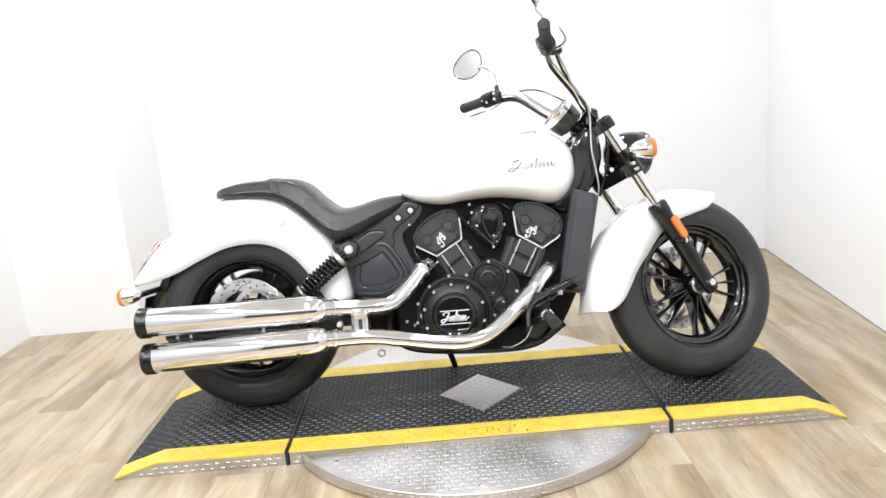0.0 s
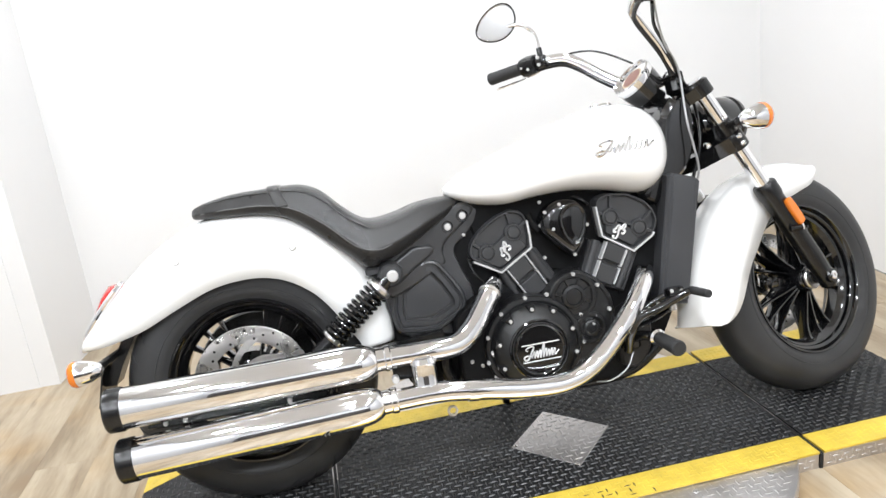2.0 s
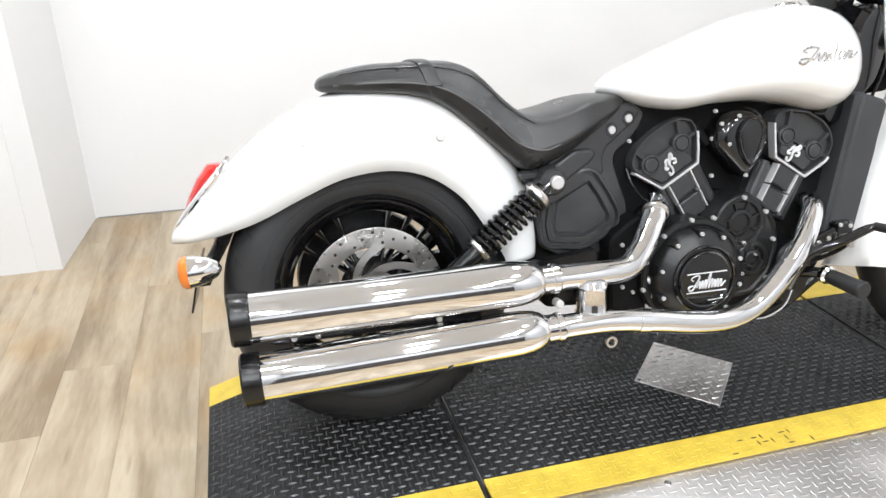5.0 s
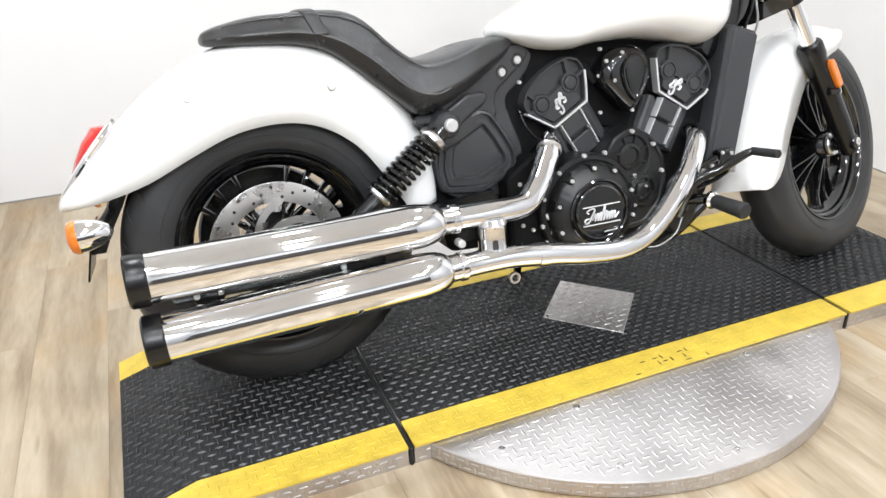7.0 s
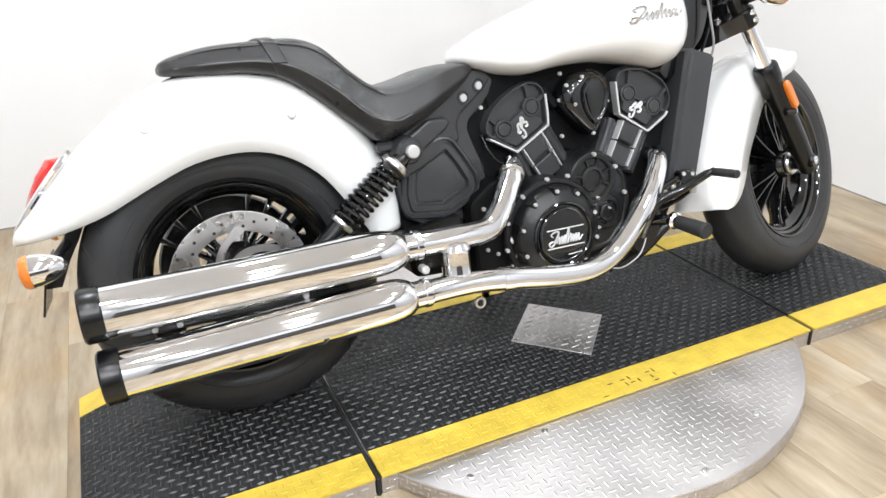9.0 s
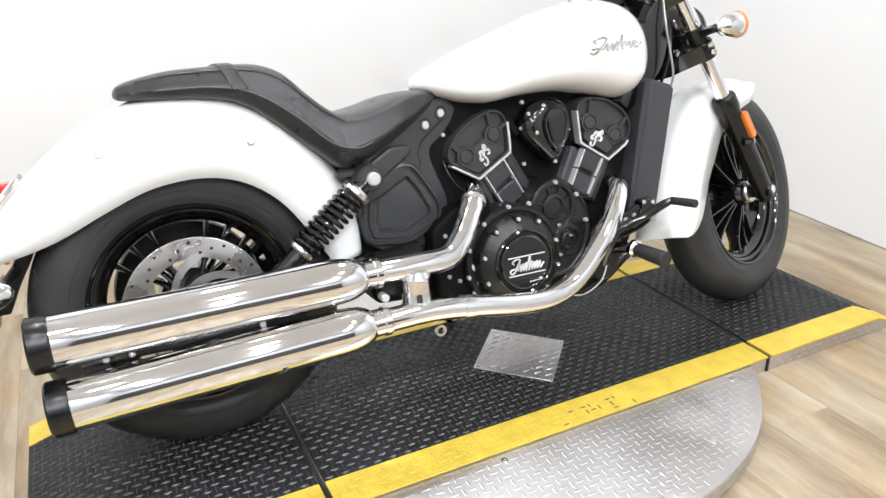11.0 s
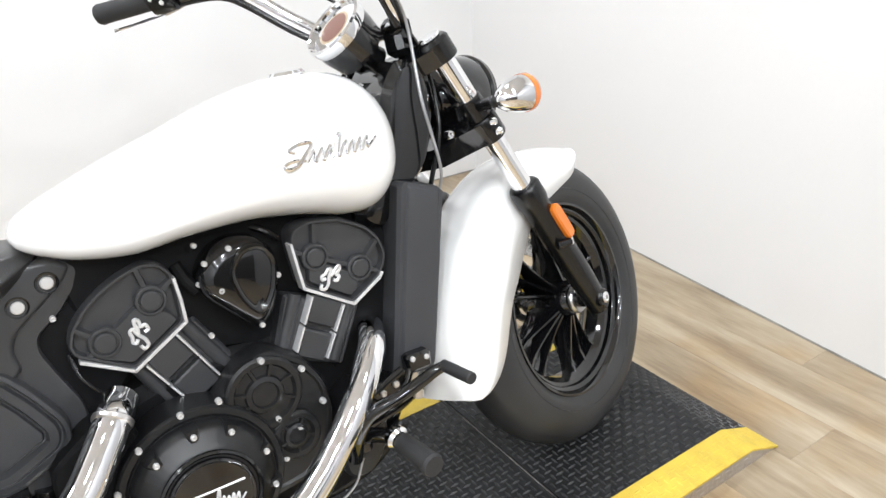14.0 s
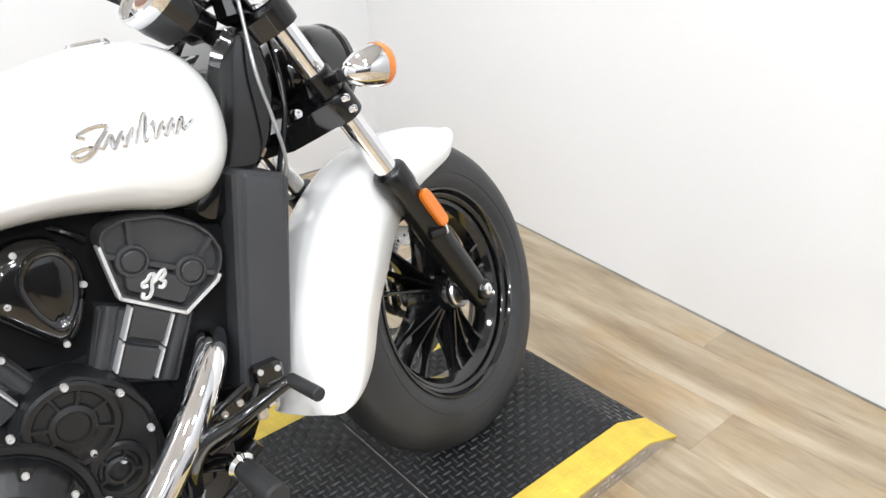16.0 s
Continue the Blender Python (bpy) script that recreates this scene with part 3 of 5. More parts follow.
# slanted tread grooves on the rear tyre's shoulders
for k in range(30):
    a = radians(12 * k)
    for sg in (-1, 1):
        pts = []
        for t in np.linspace(0, 1, 6):
            f = radians(28 + 38 * t) * sg
            r = 0.257 + 0.0665 * abs(math.cos(f)) ** 0.85
            aa = a + (0.10 * t + (0.1 if sg > 0 else 0))
            pts.append(RW + Vector((r * math.cos(aa), 0.0765 * math.copysign(abs(math.sin(f)) ** 0.9, f), r * math.sin(aa))))
        bm = B()
        tube(bm, pts, [0.0008, 0.0018, 0.0018, 0.0008], 6, 2)
        part("tread_groove", bm, GAP, rear)


# --- fenders
def shell(bm, stations, power=0.62, n=20, m=None):
    """A fender skin: stations of crown, edge (x, z pairs) and half width."""
    rings = []
    for cx, cz, ex, ez, w in stations:
        ring = []
        for k in range(n + 1):
            f = math.pi * (k / n - 0.5)
            y = w * math.copysign(abs(math.sin(f)) ** power, f)
            h = abs(math.cos(f)) ** power
            ring.append((ex + (cx - ex) * h, y, ez + (cz - ez) * h))
        rings.append(ring)
    loft(bm, rings, cap=False, closed=False, m=m)


def thick(ob, t, off=-1.0):
    md = ob.modifiers.new("thickness", "SOLIDIFY")
    md.thickness, md.offset = t, off
    return ob


def dense(st, n=4):
    """Smooth in-between stations."""
    cols = [spline([(v, 0, 0) for v in col], n) for col in zip(*st)]
    return [tuple(c[i].x for c in cols) for i in range(len(cols[0]))]


bm = B()
shell(bm, dense([
    (-0.414, 0.470, -0.402, 0.468, 0.040), (-0.405, 0.494, -0.372, 0.474, 0.070), (-0.372, 0.535, -0.318, 0.484, 0.086), (-0.300, 0.608, -0.232, 0.508, 0.094), (-0.200, 0.690, -0.140, 0.549, 0.097),
    (-0.094, 0.745, -0.050, 0.583, 0.098), (0.020, 0.766, 0.045, 0.592, 0.099), (0.140, 0.748, 0.125, 0.573, 0.100), (0.245, 0.695, 0.192, 0.526, 0.102),
    (0.315, 0.620, 0.240, 0.462, 0.104), (0.360, 0.530, 0.268, 0.412, 0.106), (0.378, 0.440, 0.284, 0.386, 0.108), (0.380, 0.372, 0.290, 0.368, 0.108)]))
rf = thick(part("rear_fender", bm, WHITE, bike, "long pearl white rear fender", 60), 0.004)
for p in ((-0.132, -0.0905, 0.662), (0.155, -0.101, 0.655)):
    bm = B()
    lathe(bm, [(0.009, -0.005), (0.0085, 0.002), (0.0065, 0.0038), (0.0045, 0.0038), (0.004, 0.001)], p, (0, -1, 0.3), 18)
    part("bolt", bm, ZINC, rf, "pale metal fender bolt")

fst = []
CROWN = ((188.5, 0.414), (188, 0.413), (186.5, 0.411), (183.5, 0.407), (179.5, 0.401), (174, 0.394), (167, 0.387), (159, 0.380), (146, 0.372), (132, 0.360), (119, 0.352), (107, 0.347), (96, 0.344), (87, 0.341), (80, 0.339), (75, 0.338), (72.5, 0.338), (71.5, 0.338))
EDGE = ((189.6, 0.394), (189.8, 0.362), (188.2, 0.330), (185, 0.304), (180, 0.282), (172.5, 0.263), (162, 0.244), (150, 0.227), (136, 0.224), (122, 0.229), (110, 0.234), (99, 0.238), (91, 0.244), (84, 0.254), (78, 0.266), (74.5, 0.280), (72.5, 0.298), (71.5, 0.318))
for (ca, cr), (ea, er) in zip(CROWN, EDGE):
    ca, ea = radians(ca), radians(ea)
    fst.append((FW.x + cr * math.cos(ca), FW.z + cr * math.sin(ca), FW.x + er * math.cos(ea), FW.z + er * math.sin(ea), 0.080))
bm = B()
shell(bm, dense(fst, 3), 0.55, m=SW)
ff = thick(part("front_fender", bm, WHITE, bike, "deep valanced pearl white front fender", 60), 0.004)
# pressed crease along the fender's side
for sg in (-1, 1):
    bm = B()
    tube(bm, [(FW.x + r * math.cos(radians(a)), sg * 0.0765, FW.z + r * math.sin(radians(a))) for a, r in ((189, 0.372), (180, 0.350), (165, 0.338), (150, 0.330), (137, 0.322))], [0.001, 0.003, 0.003, 0.001], 8, 5, m=SW)
    part("crease", bm, WHITE, ff)

# --- tank
def ring_of(x, zt, zb, w, n=40, power=0.72, tuck=0.0, wide=0.45):
    """A rounded cross-section at x."""
    out, zc = [], zb + (zt - zb) * wide
    for k in range(n):
        f = 2 * math.pi * k / n
        s, c = math.sin(f), math.cos(f)
        y = w * math.copysign(abs(c) ** power, c)
        z = zc + (zt - zc if s > 0 else zc - zb) * math.copysign(abs(s) ** (power + (0.25 if s > 0 else 0)), s)
        if s < 0:
            y *= 1 - tuck * abs(s)
        out.append((x, y, z))
    return out


TANK = dense([
    (0.568, 0.737, 0.724, 0.030), (0.578, 0.750, 0.712, 0.070), (0.605, 0.765, 0.698, 0.105), (0.650, 0.784, 0.682, 0.133), (0.720, 0.811, 0.672, 0.155), (0.800, 0.838, 0.680, 0.169),
    (0.900, 0.872, 0.681, 0.181), (0.990, 0.894, 0.668, 0.186), (1.060, 0.898, 0.650, 0.181), (1.110, 0.888, 0.649, 0.166), (1.145, 0.866, 0.672, 0.142), (1.168, 0.835, 0.710, 0.108), (1.178, 0.800, 0.745, 0.060)], 5)
bm = B()
loft(bm, [ring_of(*s, tuck=0.06, wide=0.40) for s in TANK])
tank = part("fuel_tank", bm, WHITE, bike, "teardrop fuel tank in pearl white paint", 60)
bm = B()
lathe(bm, [(0.030, -0.006), (0.032, 0.002), (0.028, 0.007), (0.012, 0.009)], (1.03, -0.02, 0.896), (-0.05, 0, 1), 32)
part("filler_cap", bm, CHROME, tank, "chrome filler cap")


def tank_side(x, z):
    """The tank's half width at a place on its side."""
    k = min(range(len(TANK)), key=lambda i: abs(TANK[i][0] - x))
    x0, zt, zb, w = TANK[k]
    zc = zb + (zt - zb) * 0.40
    s = (z - zc) / (zt - zc if z > zc else zc - zb)
    s = max(-0.98, min(0.98, s))
    e = 0.97 if z > zc else 0.72
    si = abs(s) ** (1 / e)
    return w * (1 - si * si) ** 0.36


# chrome script emblem, drawn as flowing strokes only
def stroke(bm, pts, r, fy, lift=0.0015, m=None):
    tube(bm, [(x, fy(x, z) - lift, z) for x, z in pts], r, 6, 4, m=m)


def script(bm, ox, oz, w, h, tilt, r, fy, m=None):
    """An illegible flourish of waves about as large as the emblem."""
    def at(u, v):
        return (ox + u * w, oz + v * h + u * w * tilt)
    def lean(u, v):
        return at(u + 0.10 * v, v)
    stroke(bm, [lean(-0.50, 0.22), lean(-0.58, 0.38), lean(-0.46, 0.55), lean(-0.32, 0.48), lean(-0.38, 0.05), lean(-0.44, -0.32), lean(-0.54, -0.42), lean(-0.60, -0.22), lean(-0.50, -0.10), lean(-0.36, -0.18)], [r, 1.4 * r, 1.6 * r, r], fy, m=m)
    # rounded waves, two of them tall
    wave = [lean(-0.34, -0.28)]
    for k, top in enumerate((0.16, 0.16, 0.20, 0.62, 0.26, 0.16, 0.18, 0.16)):
        u = -0.30 + 0.098 * k
        wave += [lean(u, top - 0.10), lean(u + 0.022, top), lean(u + 0.040, top - 0.12), lean(u + 0.046, -0.24), lean(u + 0.066, -0.32)]
    wave += [lean(0.52, -0.10), lean(0.56, 0.02)]
    stroke(bm, wave, [r, 1.35 * r, r, 1.35 * r, r], fy, m=m)

bm = B()
script(bm, 1.029, 0.782, 0.140, 0.034, 0.03, 0.0023, lambda x, z: -tank_side(x, z))
part("emblem", bm, CHROME, tank, "chrome script emblem")

# --- seat
SEAT = dense([
    (-0.088, 0.774, 0.764, 0.020), (-0.078, 0.786, 0.757, 0.050), (-0.045, 0.797, 0.754, 0.078), (0.020, 0.808, 0.750, 0.095), (0.090, 0.810, 0.745, 0.104), (0.150, 0.811, 0.728, 0.112),
    (0.200, 0.806, 0.692, 0.120), (0.245, 0.784, 0.650, 0.128), (0.290, 0.738, 0.610, 0.138), (0.335, 0.700, 0.572, 0.150), (0.375, 0.690, 0.580, 0.154), (0.430, 0.698, 0.600, 0.146),
    (0.490, 0.714, 0.632, 0.126), (0.550, 0.720, 0.665, 0.096), (0.590, 0.716, 0.692, 0.064), (0.602, 0.708, 0.700, 0.03)], 4)
CHINE = ((0.0, 0.0), (0.30, 0.006), (0.55, 0.025), (0.74, 0.075), (0.815, 0.13), (0.845, 0.18), (0.868, 0.24), (0.905, 0.36), (0.955, 0.50), (0.988, 0.58), (1.0, 0.64), (0.972, 0.70), (0.925, 0.80), (0.87, 0.92), (0.78, 0.985), (0.5, 1.0))


def seat_ring(x, zt, zb, w, g=0.0):
    """Half a seat section with a crisp edge between top and flank, mirrored."""
    half = [((w + g) * u, zt + g - (zt - zb + 2 * g) * v) for u, v in CHINE]
    return [(x, y, z) for y, z in half] + [(x, -y, z) for y, z in half[:0:-1]]


bm = B()
loft(bm, [seat_ring(*s) for s in SEAT])
seat = part("seat", bm, LEATHER, bike, "stepped black seat with passenger pad", 60)
bm = B()
near = lambda x: min(SEAT, key=lambda s: abs(s[0] - x))
rings = []
for x, g in ((0.116, 0.0), (0.117, 0.003), (0.120, 0.0042), (0.143, 0.0042), (0.146, 0.003), (0.147, 0.0)):
    _, zt, zb, w = near(0.13)
    rings.append([(x + 0.012 + (p[2] - 0.77) * -0.38, p[1], p[2]) for p in seat_ring(x, zt, zb, w, g)])
loft(bm, rings, cap=False)
part("strap", bm, LEATHER, seat, "stitched black strap across the seat")
for sg in (-1, 1):
    bm = B()
    pts = []
    for x in (-0.06, 0.02, 0.10, 0.18, 0.25, 0.31, 0.36, 0.40):
        s = near(x)
        pts.append((s[0], sg * (s[3] * 0.992 + 0.001), s[1] - (s[1] - s[2]) * 0.64))
    tube(bm, pts, 0.0018, 6, 6)
    part("seam", bm, STITCH, seat, "raised stitched seam")
    bm = B()
    tube(bm, [(near(x)[0], sg * near(x)[3] * 0.85, near(x)[1] - (near(x)[1] - near(x)[2]) * 0.17) for x in (-0.05, 0.02, 0.09, 0.15, 0.20, 0.25, 0.30, 0.35)], 0.0013, 8, 6)
    part("piping", bm, LEATHER, seat)

# --- frame casting and side cover
def pair(name, make, material, parent, label="", both=True):
    """A part on the right, and its mirror on the left."""
    out = []
    for sg in (1, -1) if both else (1,):
        bm = B()
        make(bm, Matrix.Diagonal((1, sg, 1, 1)))
        out.append(part(name, bm, material, parent, label))
    return out[0]


def shear(k, sg):
    """Mirror by sg, and let a plate come inwards by k for each metre ahead of its middle."""
    m = Matrix.Diagonal((1, sg, 1, 1))
    s = Matrix.Identity(4)
    s[1][0], s[1][3] = k, -0.5 * k
    return m @ s


inner_o = [(0.352, 0.545), (0.600, 0.700), (0.648, 0.682), (0.652, 0.664), (0.606, 0.612), (0.570, 0.588), (0.566, 0.566), (0.582, 0.520), (0.602, 0.470), (0.604, 0.430), (0.590, 0.392), (0.520, 0.352), (0.440, 0.356), (0.384, 0.386), (0.372, 0.440)]
fr = pair("frame_casting", lambda bm, m: relief(bm, inner_o, [(0, -0.02), (0, -0.064), (0.003, -0.069), (0.010, -0.070)], 0.014, m @ shear(0.10, 1)), GREYBLK, bike, "black cast frame section beside the seat")
arm_o = [(0.340, 0.550), (0.362, 0.577), (0.436, 0.616), (0.563, 0.698), (0.612, 0.698), (0.638, 0.680), (0.622, 0.657), (0.585, 0.631), (0.544, 0.602), (0.534, 0.578), (0.540, 0.548), (0.520, 0.535), (0.440, 0.500), (0.385, 0.480), (0.356, 0.512)]
pair("frame_arm", lambda bm, m: relief(bm, arm_o, [(0, -0.05), (0, -0.0745), (0.0025, -0.0795), (0.0065, -0.0820), (0.010, -0.0825)], 0.010, m @ shear(0.16, 1)), GREYBLK, fr)
raised_o = [(0.372, 0.560), (0.454, 0.606), (0.500, 0.605), (0.514, 0.592), (0.502, 0.576), (0.453, 0.548), (0.404, 0.514), (0.378, 0.520)]
pair("raised_panel", lambda bm, m: relief(bm, raised_o, [(0, -0.07), (0, -0.0835), (0.003, -0.0890), (0.007, -0.0915), (0.011, -0.0918)], 0.007, m @ shear(0.16, 1)), GREYBLK, fr)
for q in ((0.5555, -0.0705, 0.6405), (0.5995, -0.0640, 0.6635)):
    bm = B()
    lathe(bm, [(0.010, -0.004), (0.0135, -0.003), (0.0165, 0.0025), (0.0155, 0.0035), (0.0125, 0.003), (0.0110, -0.002)], q, (0.16, -1, 0), 28, closed=True)
    part("bolt_well", bm, GLOSSBLK, fr)
    bm = B()
    lathe(bm, [(0.0092, -0.004), (0.0095, 0.004), (0.0085, 0.0062), (0.003, 0.0068)], q, (0.16, -1, 0), 20)
    part("bolt", bm, ZINC, fr, "bright frame bolt")
cover_o = [(0.374, 0.440), (0.386, 0.510), (0.476, 0.566), (0.514, 0.561), (0.548, 0.512), (0.578, 0.456), (0.571, 0.412), (0.486, 0.372), (0.384, 0.384)]
sc = pair("side_cover", lambda bm, m: relief(bm, cover_o, [(0, -0.05), (0, -0.0810), (0.003, -0.0865), (0.0085, -0.0880), (0.0120, -0.0790), (0.0145, -0.0785), (0.0180, -0.0850), (0.0300, -0.0858), (0.0345, -0.0750), (0.0370, -0.0745), (0.0395, -0.0800), (0.0420, -0.0805)], 0.022, m), GREYBLK, bike, "black plastic side cover with sunk five-sided panels")
# filler behind the side cover, coloured as dark as the shaded gap
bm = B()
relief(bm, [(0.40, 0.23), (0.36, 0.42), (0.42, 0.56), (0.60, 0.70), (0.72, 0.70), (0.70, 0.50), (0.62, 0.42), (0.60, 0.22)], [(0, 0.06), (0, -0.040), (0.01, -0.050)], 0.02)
part("battery_box", bm, SHADEBLK, fr, "black box behind the cover")
bm = B()
lathe(bm, [(0.0145, -0.012), (0.0145, 0.006), (0.012, 0.009), (0.007, 0.0092)], (0.389, -0.160, 0.548), (0, -1, 0), 24)
part("shock_bolt", bm, ZINC, fr, "polished upper shock bolt")

bm = B()
lathe(bm, [(0.036, 0), (0.032, 0.040), (0.029, 0.068), (0.024, 0.074), (0.012, 0.075)], (0.386, -0.080, 0.548), (0, -1, 0), 28)
box(bm, (0.350, -0.105, 0.560), (0.05, 0.03, 0.022), bev=0.006)
part("shock_mount", bm, GREYBLK, fr, "black upper shock mount")

# --- shocks
for sg in (1, -1):
    y = -0.138 * sg
    a, b = Vector((0.384, y, 0.545)), Vector((0.140, y, 0.352))
    d = (b - a)
    bm = B()
    cyl(bm, a - d * 0.02, a + d * 0.13, 0.019, 0.021, 20, 0.003)
    sh = part("shock_absorber", bm, GLOSSBLK, bike, "coil-over shock absorber with black spring")
    bm = B()
    lathe(bm, [(0.030, 0), (0.034, 0.006), (0.034, 0.014), (0.026, 0.020)], a + d * 0.10, d, 28)
    part("collar", bm, STEEL, sh, "bright steel upper collar")
    bm = B()
    q = Vector((0, 0, 1)).rotation_difference(d.normalized())
    turns, L0, L1 = 10.5, 0.15, 0.66
    pts = [a + d * (L0 + (L1 - L0) * k / 210) + q @ Vector((0.0285 * math.cos(2 * math.pi * turns * k / 210), 0.0285 * math.sin(2 * math.pi * turns * k / 210), 0)) for k in range(211)]
    tube(bm, pts, 0.0055, 8, smooth=False)
    part("spring", bm, GLOSSBLK, sh, "black coil spring")
    bm = B()
    cyl(bm, a + d * 0.1, a + d * 0.75, 0.012, seg=14)
    part("damper_rod", bm, SATINBLK, sh)
    bm = B()
    lathe(bm, [(0.024, 0), (0.033, 0.004), (0.033, 0.010), (0.030, 0.014)], a + d * 0.65, d, 28)
    part("spring_seat", bm, STEEL, sh)
    bm = B()
    cyl(bm, a + d * 0.68, b, 0.022, 0.018, 20, 0.003)
    part("lower_body", bm, SATINBLK, sh)

# --- swing arm and lower frame
for sg in (1, -1):
    bm = B()
    loft(bm, [[(x, sg * (yc + dy), z + dz) for dy, dz in ((-0.016, -h), (0.016, -h), (0.016, h), (-0.016, h))] for x, yc, z, h in ((0.50, -0.10, 0.345, 0.034), (0.36, -0.115, 0.338, 0.030), (0.10, -0.118, 0.325, 0.022), (-0.05, -0.118, 0.322, 0.020))])
    part("swing_arm", bm, SATINBLK, bike, "black box-section swing arm")
    bm = B()
    cyl(bm, (0, sg * -0.10, 0.323), (0, sg * -0.145, 0.323), 0.016, seg=6, bev=0.002)
    part("axle_nut", bm, STEEL, rear)
bm = B()
tube(bm, [(0.52, -0.07, 0.36), (0.50, -0.07, 0.26), (0.56, -0.075, 0.19), (0.75, -0.08, 0.165), (0.98, -0.09, 0.17), (1.10, -0.095, 0.24)], 0.016, 12)
part("frame_rail", bm, SATINBLK, bike)
bm = B()
tube(bm, [(0.52, 0.07, 0.36), (0.50, 0.07, 0.26), (0.56, 0.075, 0.19), (0.75, 0.08, 0.165), (0.98, 0.09, 0.17), (1.10, 0.095, 0.24)], 0.016, 12)
part("frame_rail", bm, SATINBLK, bike)
bm = B()
tube(bm, [(0.66, 0.10, 0.20), (0.70, 0.22, 0.06), (0.71, 0.265, -0.035)], [0.012, 0.012, 0.010], 12)
stand = part("side_stand", bm, SATINBLK, bike, "black side stand swung down")
bm = B()
box(bm, (0.712, 0.268, -0.040), (0.05, 0.035, 0.010), bev=0.003)
part("stand_foot", bm, SATINBLK, stand)

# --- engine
# engine core; its near-black colour holds the shade between the covers
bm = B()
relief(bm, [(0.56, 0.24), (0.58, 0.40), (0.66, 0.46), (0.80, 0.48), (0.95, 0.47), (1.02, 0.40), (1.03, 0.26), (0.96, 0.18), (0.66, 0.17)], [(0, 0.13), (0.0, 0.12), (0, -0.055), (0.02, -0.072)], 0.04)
eng = part("engine", bm, SHADEBLK, bike, "black V-twin engine with machined silver edges")


def edge(bm, pts, y0, y1, w):
    """A bright machined strip along points in the x-z plane."""
    for u, v in zip(pts, pts[1:]):
        dv = Vector((v[0] - u[0], 0, v[1] - u[1])).normalized()
        nv = Vector((-dv.z, 0, dv.x))
        rings = []
        for p, s in ((u, -0.4), (v, 0.4)):
            c = Vector((p[0], 0, p[1])) + dv * w * s
            rings.append([c + nv * a + Vector((0, y, 0)) for a, y in ((w, y0), (-w, y0), (-w, y1 + 0.001), (-w * 0.7, y1), (w * 0.7, y1), (w, y1 + 0.001))])
        loft(bm, rings)


def along(a, b, t):
    return (a[0] + (b[0] - a[0]) * t, a[1] + (b[1] - a[1]) * t)


BARRELS = (
    ("rear_cylinder", -0.083, (0.697, 0.502), (0.746, 0.420), (0.750, 0.537), (0.799, 0.449), (0.674, 0.500), (0.712, 0.405), (0.786, 0.550), (0.848, 0.440)),
    ("front_cylinder", -0.105, (0.972, 0.537), (0.927, 0.450), (1.025, 0.506), (0.977, 0.421), (0.930, 0.548), (0.888, 0.440), (1.062, 0.494), (1.010, 0.390)),
)
for nm, fy, la, lb, ra, rb, loa, lob, roa, rob in BARRELS:
    bm = B()
    relief(bm, [loa, roa, rob, lob], [(0, 0.10), (0, fy + 0.024), (0.004, fy + 0.018), (0.010, fy + 0.018)], 0.006)
    cb = part(nm, bm, HEADBLK, eng, "black cylinder barrel")
    for t0, t1 in ((-0.05, 0.50), (0.55, 1.12)):
        bm = B()
        relief(bm, [along(la, lb, t0), along(ra, rb, t0), along(ra, rb, t1), along(la, lb, t1)], [(0.003, fy + 0.03), (0.003, fy + 0.004), (0.006, fy + 0.001), (0.012, fy + 0.001)], 0.004)
        part("barrel_panel", bm, HEADBLK, cb)
    # round columns beside the panels
    for (a0, a1), (b0, b1), sd in (((la, lb), (loa, lob), 0.55), ((ra, rb), (roa, rob), 0.5)):
        p, q = along(a0, b0, sd), along(a1, b1, sd)
        bm = B()
        tube(bm, [(p[0], fy + 0.022, p[1]), (q[0], fy + 0.022, q[1])], 0.0125, 14, smooth=False)
        part("column", bm, HEADBLK, cb)
    for a, b in ((la, lb), (ra, rb)):
        for t0, t1 in ((0.02, 0.50), (0.56, 1.0)):
            bm = B()
            edge(bm, [along(a, b, t0), along(a, b, t1)], fy + 0.02, fy - 0.003, 0.0019)
            part("machined_edge", bm, SILVER, cb, "bright machined edge")

HEADS = (
    ("rear_head", -0.081, [(0.606, 0.546), (0.601, 0.564), (0.610, 0.588), (0.632, 0.614), (0.660, 0.635), (0.690, 0.650), (0.725, 0.660), (0.752, 0.654), (0.766, 0.636), (0.770, 0.612), (0.770, 0.552), (0.681, 0.499)],
     ((0.651, 0.555), (0.728, 0.599)), (0.701, 0.553), 1.15,
     ([(0.628, 0.535), (0.636, 0.562), (0.672, 0.576), (0.704, 0.598), (0.726, 0.588), (0.752, 0.574), (0.762, 0.556), (0.682, 0.508)],),
     [(0.767, 0.624), (0.770, 0.586), (0.770, 0.551), (0.681, 0.498), (0.618, 0.534), (0.612, 0.537)]),
    ("front_head", -0.103, [(0.953, 0.640), (0.962, 0.656), (0.993, 0.664), (1.046, 0.656), (1.091, 0.630), (1.112, 0.605), (1.121, 0.576), (1.115, 0.552), (1.100, 0.533), (1.044, 0.501), (0.961, 0.553)],
     ((0.991, 0.600), (1.067, 0.560)), (1.010, 0.558), 0.15,
     ([(0.970, 0.560), (0.974, 0.586), (1.008, 0.586), (1.046, 0.562), (1.064, 0.534), (1.044, 0.511)],),
     [(0.953, 0.632), (0.957, 0.588), (0.961, 0.553), (1.044, 0.500), (1.100, 0.533), (1.106, 0.541)]),
)

